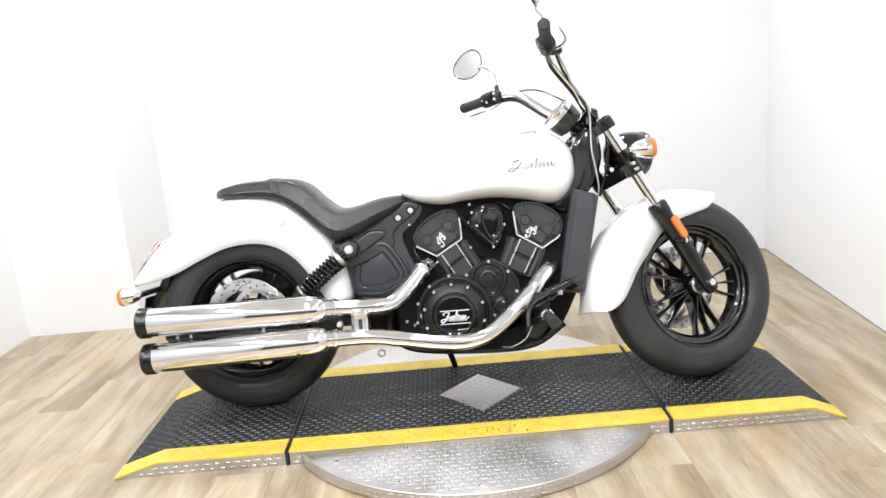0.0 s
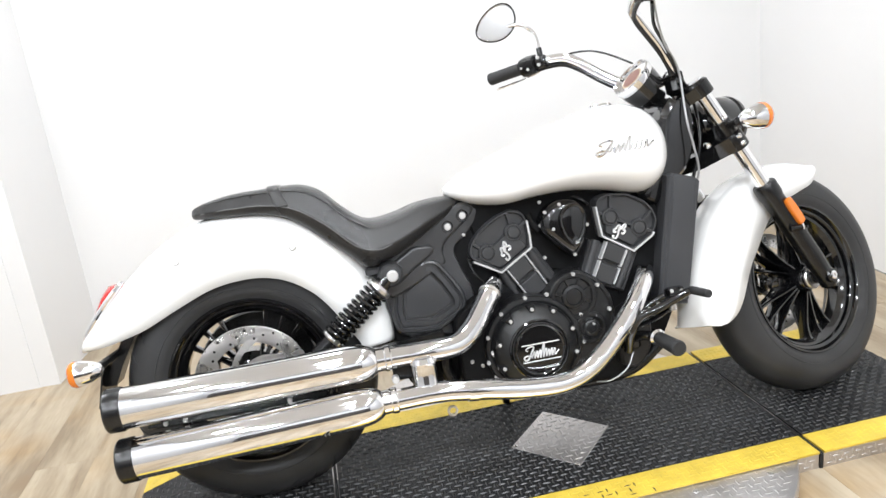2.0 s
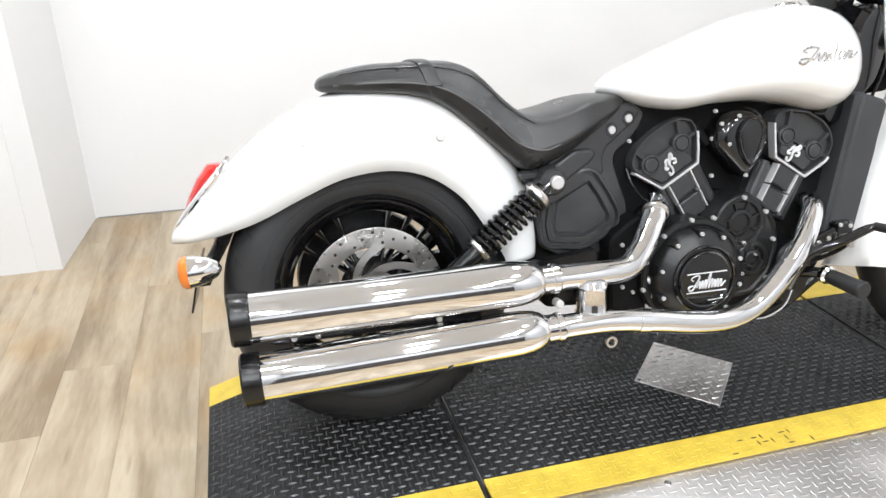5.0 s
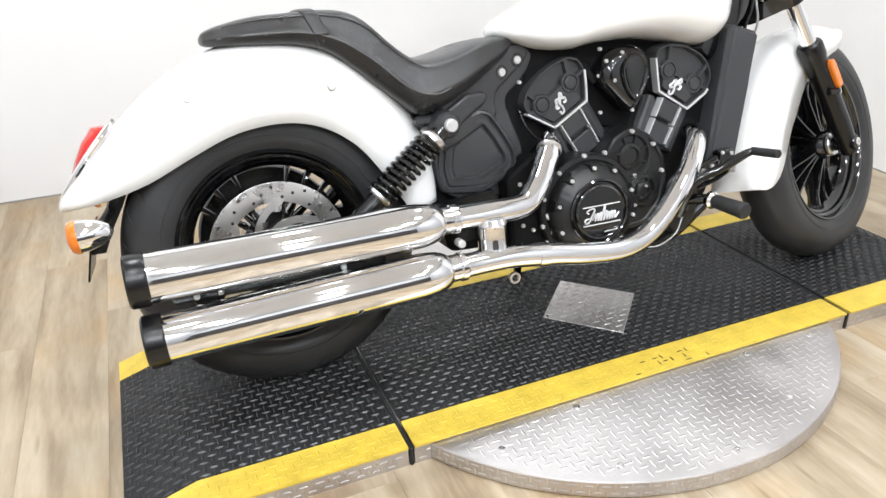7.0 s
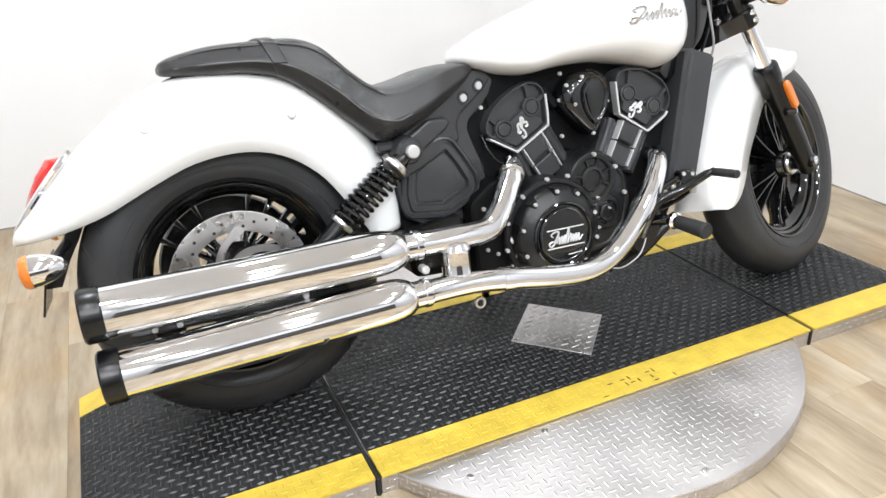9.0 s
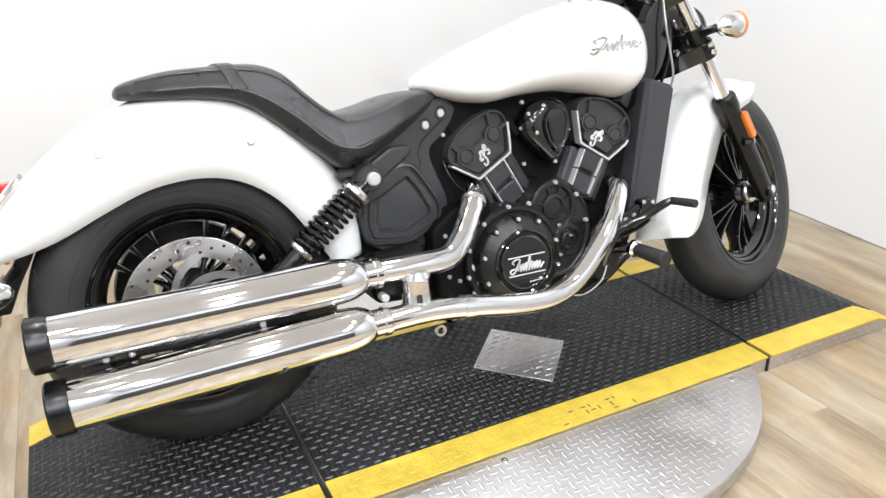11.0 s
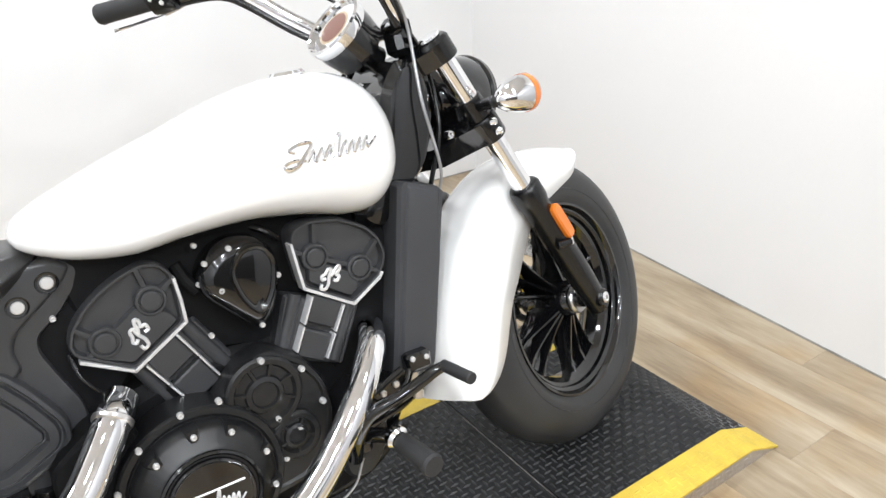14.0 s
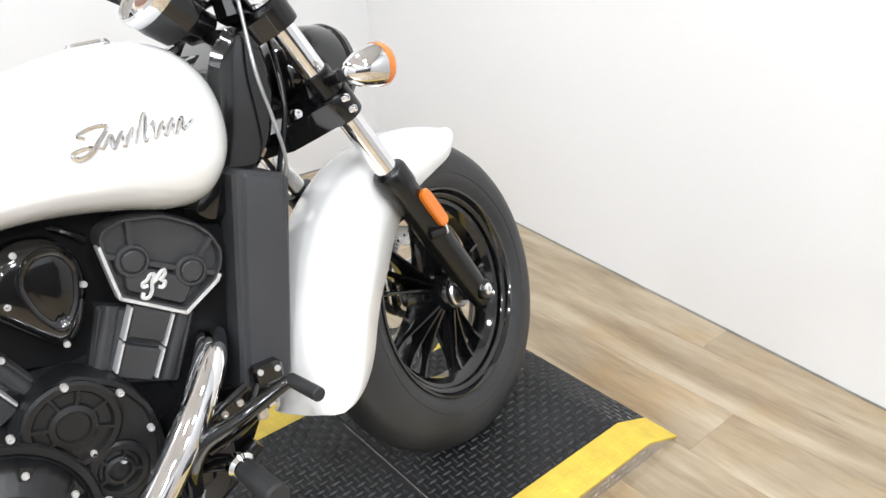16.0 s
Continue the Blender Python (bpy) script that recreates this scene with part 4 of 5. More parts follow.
def inside(poly, x, z):
    """Whether a place lies within a polygon."""
    hit = False
    for (x0, z0), (x1, z1) in zip(poly, poly[1:] + poly[:1]):
        if (z0 > z) != (z1 > z) and x < x0 + (x1 - x0) * (z - z0) / (z1 - z0):
            hit = not hit
    return hit


for nm, fy, o, pots, emb, tilt, plates, bright in HEADS:
    bm = B()
    relief(bm, o, [(0, 0.09), (0, fy + 0.006), (0.002, fy), (0.0055, fy), (0.0085, fy + 0.013)], 0.010)
    hd = part(nm, bm, HEADBLK, eng, "black cylinder head cover with round caps")
    bm = B()
    relief(bm, plates[0], [(0, fy + 0.016), (0.001, fy + 0.006), (0.0035, fy + 0.0015), (0.010, fy + 0.0012)], 0.007)
    part("head_panel", bm, HEADBLK, hd)
    # ribs from the caps to the raised edge, and one between the caps
    between = Vector(pots[1]) - Vector(pots[0])
    level = math.atan2(between.y, between.x)
    for (px, pz), ways in zip(pots, ((level, level + 1.9, level + math.pi), (level + 1.25, level + 0.05))):
        for w in ways:
            ray = Vector((math.cos(w), math.sin(w)))
            nr = Vector((-ray.y, ray.x))
            reach = 0.020
            while reach < 0.09 and inside(o, px + ray.x * reach, pz + ray.y * reach) and not (w == level and reach > between.length - 0.02):
                reach += 0.002
            bm = B()
            loft(bm, [[(px + ray.x * q + nr.x * h, y, pz + ray.y * q + nr.y * h) for h, y in ((-0.0058, fy + 0.014), (-0.0034, fy + 0.0025), (0.0034, fy + 0.0025), (0.0058, fy + 0.014))] for q in (0.018, reach - 0.004)])
            part("rib", bm, HEADBLK, hd)
    for px, pz in pots:
        bm = B()
        lathe(bm, [(0.0250, -0.008), (0.0235, 0.000), (0.0220, 0.0015), (0.0190, 0.0015), (0.0180, -0.002), (0.0165, -0.002), (0.0158, 0.002), (0.0140, 0.0035), (0.003, 0.0038)], (px, fy, pz), (0, -1, 0), 32)
        part("cap", bm, HEADBLK, hd)
    bm = B()
    edge(bm, bright, fy + 0.02, fy - 0.004, 0.0026)
    part("machined_edge", bm, SILVER, hd, "bright machined edge")
    # small monogram of plain strokes
    bm = B()
    c, s = math.cos(tilt) * 1.05, math.sin(tilt) * 1.05
    def mono(u, v):
        return (emb[0] + c * u - s * v, fy - 0.0005, emb[1] + s * u + c * v)
    tube(bm, [mono(-0.017, -0.004), mono(-0.021, -0.010), mono(-0.014, -0.014), mono(-0.006, -0.007), mono(-0.001, 0.004), mono(0.006, 0.012), mono(0.001, 0.015), mono(-0.006, 0.010), mono(-0.013, 0.008), mono(-0.014, 0.003), mono(-0.008, 0.002)], 0.0030, 6, 5)
    tube(bm, [mono(-0.001, 0.003), mono(0.006, 0.005), mono(0.013, 0.011), mono(0.020, 0.013), mono(0.019, 0.007), mono(0.011, 0.002), mono(0.015, -0.003), mono(0.009, -0.009), mono(0.004, -0.005)], 0.0030, 6, 5)
    part("monogram", bm, SILVER, hd, "small silver monogram")

# teardrop air cover between the cylinders
bm = B()
tear = [(0.876, 0.506), (0.906, 0.535), (0.926, 0.590), (0.924, 0.632), (0.902, 0.660), (0.862, 0.668), (0.822, 0.654), (0.798, 0.620), (0.802, 0.585), (0.838, 0.545)]
relief(bm, tear, [(0, -0.02), (0, -0.102), (0.006, -0.112), (0.016, -0.119), (0.020, -0.120)], 0.03)
air = part("air_cover", bm, GLOSSBLK, eng, "gloss black teardrop cover", 50)
bm = B()
relief(bm, [(0.880, 0.530), (0.910, 0.572), (0.921, 0.622), (0.903, 0.655), (0.866, 0.656), (0.838, 0.622), (0.850, 0.570)], [(0, -0.112), (0.0, -0.124), (0.003, -0.130), (0.006, -0.130), (0.010, -0.124), (0.020, -0.126)], 0.024)
part("teardrop_boss", bm, GLOSSBLK, air, angle=60)
bolts("bolt", [(0.878, -0.111, 0.518), (0.920, -0.112, 0.592), (0.826, -0.117, 0.594), (0.812, -0.106, 0.640), (0.851, -0.114, 0.656), (0.800, -0.090, 0.606)], 0.0046, 0.005, ZINC, air)

# right-hand covers
ccx, ccz = 0.728, 0.305
ring40 = lambda r: [(ccx + r * math.cos(radians(9 * k)), ccz + r * math.sin(radians(9 * k))) for k in range(40)]
bm = B()
relief(bm, ring40(0.130), [(0, -0.08), (0, -0.143), (0.003, -0.148), (0.012, -0.149), (0.016, -0.146), (0.030, -0.146)], 0.002)
cl = part("clutch_housing", bm, MATTBLK, eng, "round black clutch housing", 28)
bm = B()
relief(bm, ring40(0.112), [(0, -0.10), (0, -0.156), (0.005, -0.170), (0.010, -0.175), (0.030, -0.190), (0.036, -0.193)], 0.002)
dr = part("clutch_cover", bm, MATTBLK, cl, "domed black clutch cover", 28)
bm = B()
lathe(bm, [(0.079, -0.006), (0.078, 0.004), (0.0745, 0.0065), (0.0715, 0.004), (0.0700, -0.003), (0.0675, -0.003), (0.0665, 0.007), (0.0640, 0.0095), (0.0615, 0.0085), (0.0600, 0.0075), (0.020, 0.008)], (ccx, -0.192, ccz), (0, -1, 0), 64)
badge = part("badge_disc", bm, GLOSSBLK, cl, "gloss black disc with silver script and lines")
bm = B()
flat = lambda x, z: -0.2002
script(bm, ccx + 0.004, ccz - 0.007, 0.078, 0.034, 0.0, 0.0015, flat)
for zz in (0.3215, 0.2775):
    tube(bm, [(0.680, -0.2006, zz), (0.779, -0.2006, zz)], 0.0017, 6, smooth=False)
tube(bm, [(0.735, -0.2006, 0.2565), (0.772, -0.2006, 0.2580)], 0.0012, 6, smooth=False)
part("badge_script", bm, SILVER, badge, "silver script strokes between two lines")
for a in (60, 92, 128, 166, 202, 236, 272, 310, 345, 20):
    ca, sa = math.cos(radians(a)), math.sin(radians(a))
    bm = B()
    loft(bm, [[(ccx + r * ca - w * k * sa, y, ccz + r * sa + w * k * ca) for r, k in ((0.112, 1), (0.088, 0.6), (0.082, 0), (0.088, -0.6), (0.112, -1))] for y, w in ((-0.150, 0.013), (-0.176, 0.011), (-0.181, 0.008))])
    part("boss", bm, MATTBLK, dr)
    bolts("bolt", [(ccx + 0.102 * ca, -0.181, ccz + 0.102 * sa)], 0.0049, 0.006, ZINC, dr)
bolts("bolt", [(0.650, -0.148, 0.402), (0.607, -0.148, 0.346), (0.600, -0.148, 0.281), (0.620, -0.148, 0.232), (0.718, -0.148, 0.433)], 0.0052, 0.007, ZINC, cl)
bm = B()
cam_o = [(0.690, 0.412), (0.724, 0.424), (0.768, 0.414), (0.788, 0.434), (0.814, 0.460), (0.840, 0.478), (0.870, 0.484), (0.925, 0.450), (0.956, 0.398), (0.962, 0.340), (0.948, 0.282), (0.900, 0.232), (0.800, 0.220), (0.720, 0.300)]
relief(bm, cam_o, [(0, -0.08), (0, -0.126), (0.003, -0.133), (0.010, -0.134), (0.014, -0.130)], 0.018)
cc = part("cam_cover", bm, MATTBLK, eng, "black ribbed timing cover")
for (gx, gz), R, web in (((0.851, 0.412), 0.064, (20, 68, 110, 165, 205, 335)), ((0.888, 0.322), 0.043, (60, 130, 200, 270, 340))):
    bm = B()
    lathe(bm, [(R, -0.006), (R, 0.006), (R - 0.004, 0.010), (R - 0.012, 0.010), (R - 0.016, 0.003), (R * 0.52, 0.004), (R * 0.48, 0.009), (R * 0.36, 0.011), (R * 0.32, 0.006), (R * 0.1, 0.007)], (gx, -0.132, gz), (0, -1, 0), 48)
    gbs = part("gear_boss", bm, MATTBLK, cc)
    for a in web:
        ca, sa = math.cos(radians(a)), math.sin(radians(a))
        bm = B()
        loft(bm, [[(gx + r * ca - w * sg * sa, -0.132 - h, gz + r * sa + w * sg * ca) for sg, w, h in ((1, 0.0042, 0.002), (1, 0.0022, 0.009), (-1, 0.0022, 0.009), (-1, 0.0042, 0.002))] for r in (R * 0.42, R * 0.9)])
        part("rib", bm, MATTBLK, gbs)
bolts("bolt", [(0.855, -0.141, 0.472), (0.778, -0.141, 0.431), (0.919, -0.134, 0.432), (0.944, -0.134, 0.363), (0.864, -0.134, 0.361), (0.897, -0.134, 0.333), (0.863, -0.134, 0.288), (0.930, -0.134, 0.270)], 0.0054, 0.008, ZINC, cc)
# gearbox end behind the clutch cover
# its colour carries the shade behind the clutch
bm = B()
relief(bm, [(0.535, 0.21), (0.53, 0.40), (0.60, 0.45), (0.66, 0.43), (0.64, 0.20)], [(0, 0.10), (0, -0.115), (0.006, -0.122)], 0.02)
gb = part("gearbox", bm, SHADEBLK, eng)
bolts("bolt", [(0.562, -0.122, 0.285), (0.588, -0.122, 0.270), (0.560, -0.122, 0.385), (0.570, -0.122, 0.225)], 0.0050, 0.006, ZINC, gb)
bm = B()
tube(bm, [(0.604, -0.135, 0.322), (0.616, -0.146, 0.302), (0.630, -0.150, 0.290), (0.624, -0.146, 0.262), (0.618, -0.140, 0.238)], [0.004, 0.006, 0.007, 0.002, 0.002], 8, 5)
lathe(bm, [(0.004, 0), (0.007, 0.002), (0.004, 0.006)], (0.618, -0.138, 0.238), (0, -1, 0), 12)
part("sensor_lead", bm, ZINC, gb, "bright sensor fitting and lead")
bm = B()
relief(bm, [(0.960, 0.20), (0.955, 0.33), (1.02, 0.37), (1.055, 0.32), (1.05, 0.24), (1.01, 0.19)], [(0, 0.10), (0, -0.135), (0.006, -0.143), (0.02, -0.146)], 0.03)
part("front_cover", bm, MATTBLK, eng)
# sump and front frame fill, with underside shade in the colour
bm = B()
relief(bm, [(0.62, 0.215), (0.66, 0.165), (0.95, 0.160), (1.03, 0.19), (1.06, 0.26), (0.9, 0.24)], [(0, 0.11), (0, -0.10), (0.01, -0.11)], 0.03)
part("sump", bm, SHADEBLK, eng)
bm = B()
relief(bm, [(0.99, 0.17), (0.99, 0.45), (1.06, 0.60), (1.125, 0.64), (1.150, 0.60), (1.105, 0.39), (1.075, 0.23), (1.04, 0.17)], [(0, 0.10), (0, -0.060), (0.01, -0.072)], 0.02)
part("front_frame", bm, SHADEBLK, eng, "black frame downtube behind the radiator")
# pipes, and fill between tank and cylinders with gap shade in its colour
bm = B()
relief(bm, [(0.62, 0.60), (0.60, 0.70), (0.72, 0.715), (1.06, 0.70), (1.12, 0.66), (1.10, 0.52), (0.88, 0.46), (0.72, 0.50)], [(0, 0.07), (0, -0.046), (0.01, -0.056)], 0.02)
part("gap_fill", bm, SHADEBLK, eng)
for pts, r, mt in (
    ([(0.600, -0.060, 0.548), (0.606, -0.075, 0.516), (0.618, -0.080, 0.494), (0.632, -0.080, 0.478)], 0.0030, SATINBLK),
    ([(0.776, -0.060, 0.640), (0.786, -0.066, 0.612), (0.800, -0.070, 0.592)], 0.0110, SHADEBLK),
    ([(0.905, -0.050, 0.668), (0.925, -0.066, 0.658), (0.945, -0.070, 0.640)], 0.0060, GLOSSBLK),
):
    bm = B()
    tube(bm, pts, r, 10, 6)
    part("hose", bm, mt, eng)
bolts("bolt", [(0.594, -0.082, 0.614), (0.800, -0.092, 0.520), (0.806, -0.088, 0.668)], 0.0046, 0.006, ZINC, eng)

# --- radiator and chin
bm = B()
RADT, RADB = (1.160, 0.686, 1.240, 0.660), (1.092, 0.348, 1.168, 0.336)
loft(bm, [[(x0, -0.125, z0), (x1, -0.125, z1), (x1 + 0.004, -0.115, z1), (x1 + 0.004, 0.115, z1), (x1, 0.125, z1), (x0, 0.125, z0), (x0 - 0.005, 0.118, z0), (x0 - 0.005, -0.118, z0)] for x0, z0, x1, z1 in ((1.168, 0.692, 1.228, 0.672), RADT, (1.135, 0.56, 1.215, 0.545), (1.104, 0.40, 1.181, 0.392), RADB)])
rad = part("radiator_shroud", bm, RADGREY, bike, "dark grey radiator with flat side covers")
for sg in (1, -1):
    bm = B()
    relief(bm, [(1.170, 0.688), (1.232, 0.666), (1.216, 0.550), (1.172, 0.345), (1.100, 0.352), (1.112, 0.410), (1.142, 0.56)], [(0, -0.10 * sg), (0, -0.126 * sg), (0.004, -0.131 * sg), (0.008, -0.1315 * sg)], 0.008)
    part("side_cover", bm, RADGREY, rad)
# chin below the radiator, shade put into its colour
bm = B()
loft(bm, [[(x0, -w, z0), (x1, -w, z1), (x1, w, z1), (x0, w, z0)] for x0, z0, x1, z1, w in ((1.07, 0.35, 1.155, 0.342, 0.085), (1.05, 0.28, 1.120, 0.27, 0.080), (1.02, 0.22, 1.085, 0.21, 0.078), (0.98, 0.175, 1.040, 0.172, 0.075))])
part("chin_cover", bm, SHADEBLK, rad)
# steering head, black cast frame neck behind the fork
for sg in (1, -1):
    bm = B()
    relief(bm, [(1.075, 0.640), (1.130, 0.690), (1.158, 0.760), (1.175, 0.850), (1.215, 0.900), (1.262, 0.880), (1.275, 0.800), (1.245, 0.705), (1.200, 0.665), (1.13, 0.60)], [(0, 0.0), (0, -0.070 * sg), (0.012, -0.088 * sg), (0.02, -0.090 * sg)], 0.03)
    part("neck_cover", bm, GLOSSBLK, bike, "black frame neck cover")

# --- exhaust
YM = -0.270
exh = None
for nm, p0, p1, y0, y1 in (("upper_silencer", (-0.268, 0.366), (0.345, 0.367), 0.0, 0.018), ("lower_silencer", (-0.258, 0.249), (0.345, 0.270), -0.008, -0.006)):
    a, b = Vector((p0[0], YM + y0, p0[1])), Vector((p1[0], YM + y1, p1[1]))
    d = (b - a)
    L = d.length
    bm = B()
    lathe(bm, [(0.0465, 0.0), (0.0475, 0.004), (0.0475, L * 0.820), (0.0470, L * 0.85), (0.0455, L * 0.88), (0.0425, L * 0.907), (0.0375, L * 0.930), (0.0315, L * 0.945), (0.0285, L * 0.95), (0.0285, L)], a, d, 56)
    si = part(nm, bm, CHROME, bike, "polished chrome silencer with a black end cap", 40)
    exh = exh or si
    bm = B()
    u = d.normalized()
    lathe(bm, [(0.030, -0.012), (0.038, -0.030), (0.047, -0.030), (0.0505, -0.026), (0.0505, 0.004), (0.048, 0.008)], a, d, 48)
    part("end_cap", bm, SATINBLK, si, "black end cap")
    bm = B()
    lathe(bm, [(0.0285, 0), (0.031, 0.003), (0.031, 0.014), (0.0285, 0.017)], b - u * 0.012, d, 36)
    part("clamp", bm, CHROME, si)
bm = B()
tube(bm, [(0.33, YM + 0.018, 0.367), (0.44, -0.245, 0.364), (0.515, -0.230, 0.364), (0.562, -0.204, 0.390), (0.602, -0.172, 0.430), (0.630, -0.145, 0.461), (0.648, -0.105, 0.470)], 0.0265, 24, 10)
hp = part("rear_header_pipe", bm, CHROME, bike, "chrome header pipe", 60)
bm = B()
lathe(bm, [(0.0266, 0), (0.0295, 0.002), (0.0295, 0.009), (0.0266, 0.011)], (0.626, -0.150, 0.457), (0.5, 0.62, 0.6), 24)
part("flange", bm, STEEL, hp)
bm = B()
tube(bm, [(0.33, YM - 0.006, 0.269), (0.45, YM - 0.002, 0.268), (0.56, YM + 0.004, 0.252), (0.66, YM + 0.014, 0.232), (0.75, YM + 0.026, 0.222), (0.82, YM + 0.038, 0.234), (0.882, YM + 0.050, 0.270), (0.950, YM + 0.070, 0.328), (1.004, YM + 0.097, 0.380), (1.046, YM + 0.133, 0.420), (1.066, YM + 0.168, 0.436), (1.078, YM + 0.212, 0.444)], 0.0255, 24, 10)
part("front_header_pipe", bm, CHROME, bike, "long chrome header pipe", 60)
bm = B()
tube(bm, [(0.52, YM + 0.0015, 0.258), (0.545, YM + 0.003, 0.2545)], 0.0272, 24, smooth=False)
part("pipe_joint", bm, CHROME, exh)
# brackets between the pipes
bm = B()
lathe(bm, [(0.036, 0.276), (0.035, 0.286), (0.0325, 0.291), (0.0315, 0.296), (0.0315, 0.334), (0.0325, 0.340), (0.034, 0.344), (0.028, 0.356)], (0.424, YM + 0.014, 0), (0, 0, 1), 40)
br = part("pipe_bracket", bm, CHROME, bike, "short round chrome link joining the two pipes", 40)
bm = B()
box(bm, (0.40, -0.215, 0.322), (0.10, 0.02, 0.045), bev=0.006)
part("bracket_arm", bm, SATINBLK, br)
bm = B()
box(bm, (-0.02, YM + 0.035, 0.308), (0.42, 0.025, 0.022), bev=0.005)
sb = part("silencer_bracket", bm, SATINBLK, bike, "black bracket between the silencers")
bolts("bolt", [(-0.185, YM + 0.022, 0.308), (-0.14, YM + 0.022, 0.308), (0.10, YM + 0.022, 0.310)], 0.006, 0.006, STEEL, sb)
for sx in (0.353,):
    bm = B()
    cyl(bm, (sx, -0.235, 0.312), (sx, -0.262, 0.312), 0.009, seg=12, bev=0.002)
    part("bracket_bolt", bm, ZINC, br)
bm = B()
lathe(bm, [(0.008, -0.004), (0.013, -0.004), (0.013, 0.004), (0.008, 0.004)], (0.480, -0.235, 0.204), (0, 1, 0), 20, closed=True)
part("drain_eyelet", bm, STEEL, bike)

# --- tail lamp, plate bracket, rear indicators
bm = B()
rows = [(-0.286, 0.622, 0.030, 0.030), (-0.292, 0.616, 0.042, 0.038), (-0.320, 0.589, 0.038, 0.042), (-0.351, 0.556, 0.028, 0.040), (-0.380, 0.524, 0.015, 0.032), (-0.397, 0.507, 0.004, 0.018)]
loft(bm, [[(x + 0.012 - d * f, y * w, z + 0.35 * d * f - 0.008) for f, y in ((0, -1), (0.75, -0.92), (1.0, -0.55), (1.06, 0), (1.0, 0.55), (0.75, 0.92), (0, 1))] for x, z, d, w in rows])
tl = part("tail_lamp", bm, RED, bike, "red wedge tail lamp with a chrome bezel", 50)
for sg in (-1, 1):
    bm = B()
    tube(bm, [(-0.284, sg * 0.034, 0.630), (-0.294, sg * 0.052, 0.617), (-0.325, sg * 0.058, 0.584), (-0.360, sg * 0.056, 0.544), (-0.388, sg * 0.046, 0.510), (-0.402, sg * 0.020, 0.494)], [0.004, 0.0075, 0.0075, 0.0075, 0.006, 0.004], 10, 6)
    part("bezel", bm, CHROME, tl, "chrome bezel")
bm = B()
loft(bm, [[(x + dx, y, z) for dx, y in ((-0.015, -0.032), (0.015, -0.032), (0.015, 0.032), (-0.015, 0.032))] for x, z in ((-0.29, 0.50), (-0.31, 0.46), (-0.335, 0.42), (-0.36, 0.37))])
pb = part("plate_bracket", bm, SATINBLK, bike, "black number plate bracket")
bm = B()
loft(bm, [[(x, y, z) for y in (-0.07, 0.07)] + [(x - 0.004, y, z) for y in (0.07, -0.07)] for x, z in ((-0.356, 0.430), (-0.382, 0.325))])
part("plate_holder", bm, SATINBLK, pb)
bm = B()
tube(bm, [(-0.335, -0.225, 0.450), (-0.32, 0, 0.455), (-0.335, 0.225, 0.450)], 0.010, 12, 6)
part("indicator_bar", bm, SATINBLK, pb)


def indicator(name, c, way, m, size, parent):
    """A bullet indicator: chrome shell, amber lens at its back end."""
    bm = B()
    lathe(bm, [(r * size, h * size) for r, h in ((0.004, 0.062), (0.014, 0.055), (0.023, 0.038), (0.029, 0.015), (0.030, 0.0))], c, way, 36, m=m)
    o = part(name, bm, CHROME, parent, "chrome bullet indicator with an amber lens", 60)
    bm = B()
    lathe(bm, [(r * size, h * size) for r, h in ((0.0305, 0.004), (0.031, -0.004), (0.027, -0.011), (0.015, -0.015))], c, way, 36, m=m)
    part("lens", bm, AMBER, o, "amber lens", 60)
    return o


for sg in (1, -1):
    indicator("rear_indicator", Vector((-0.365, -0.222 * sg, 0.452)), (1, 0, 0.05), None, 1, bike)

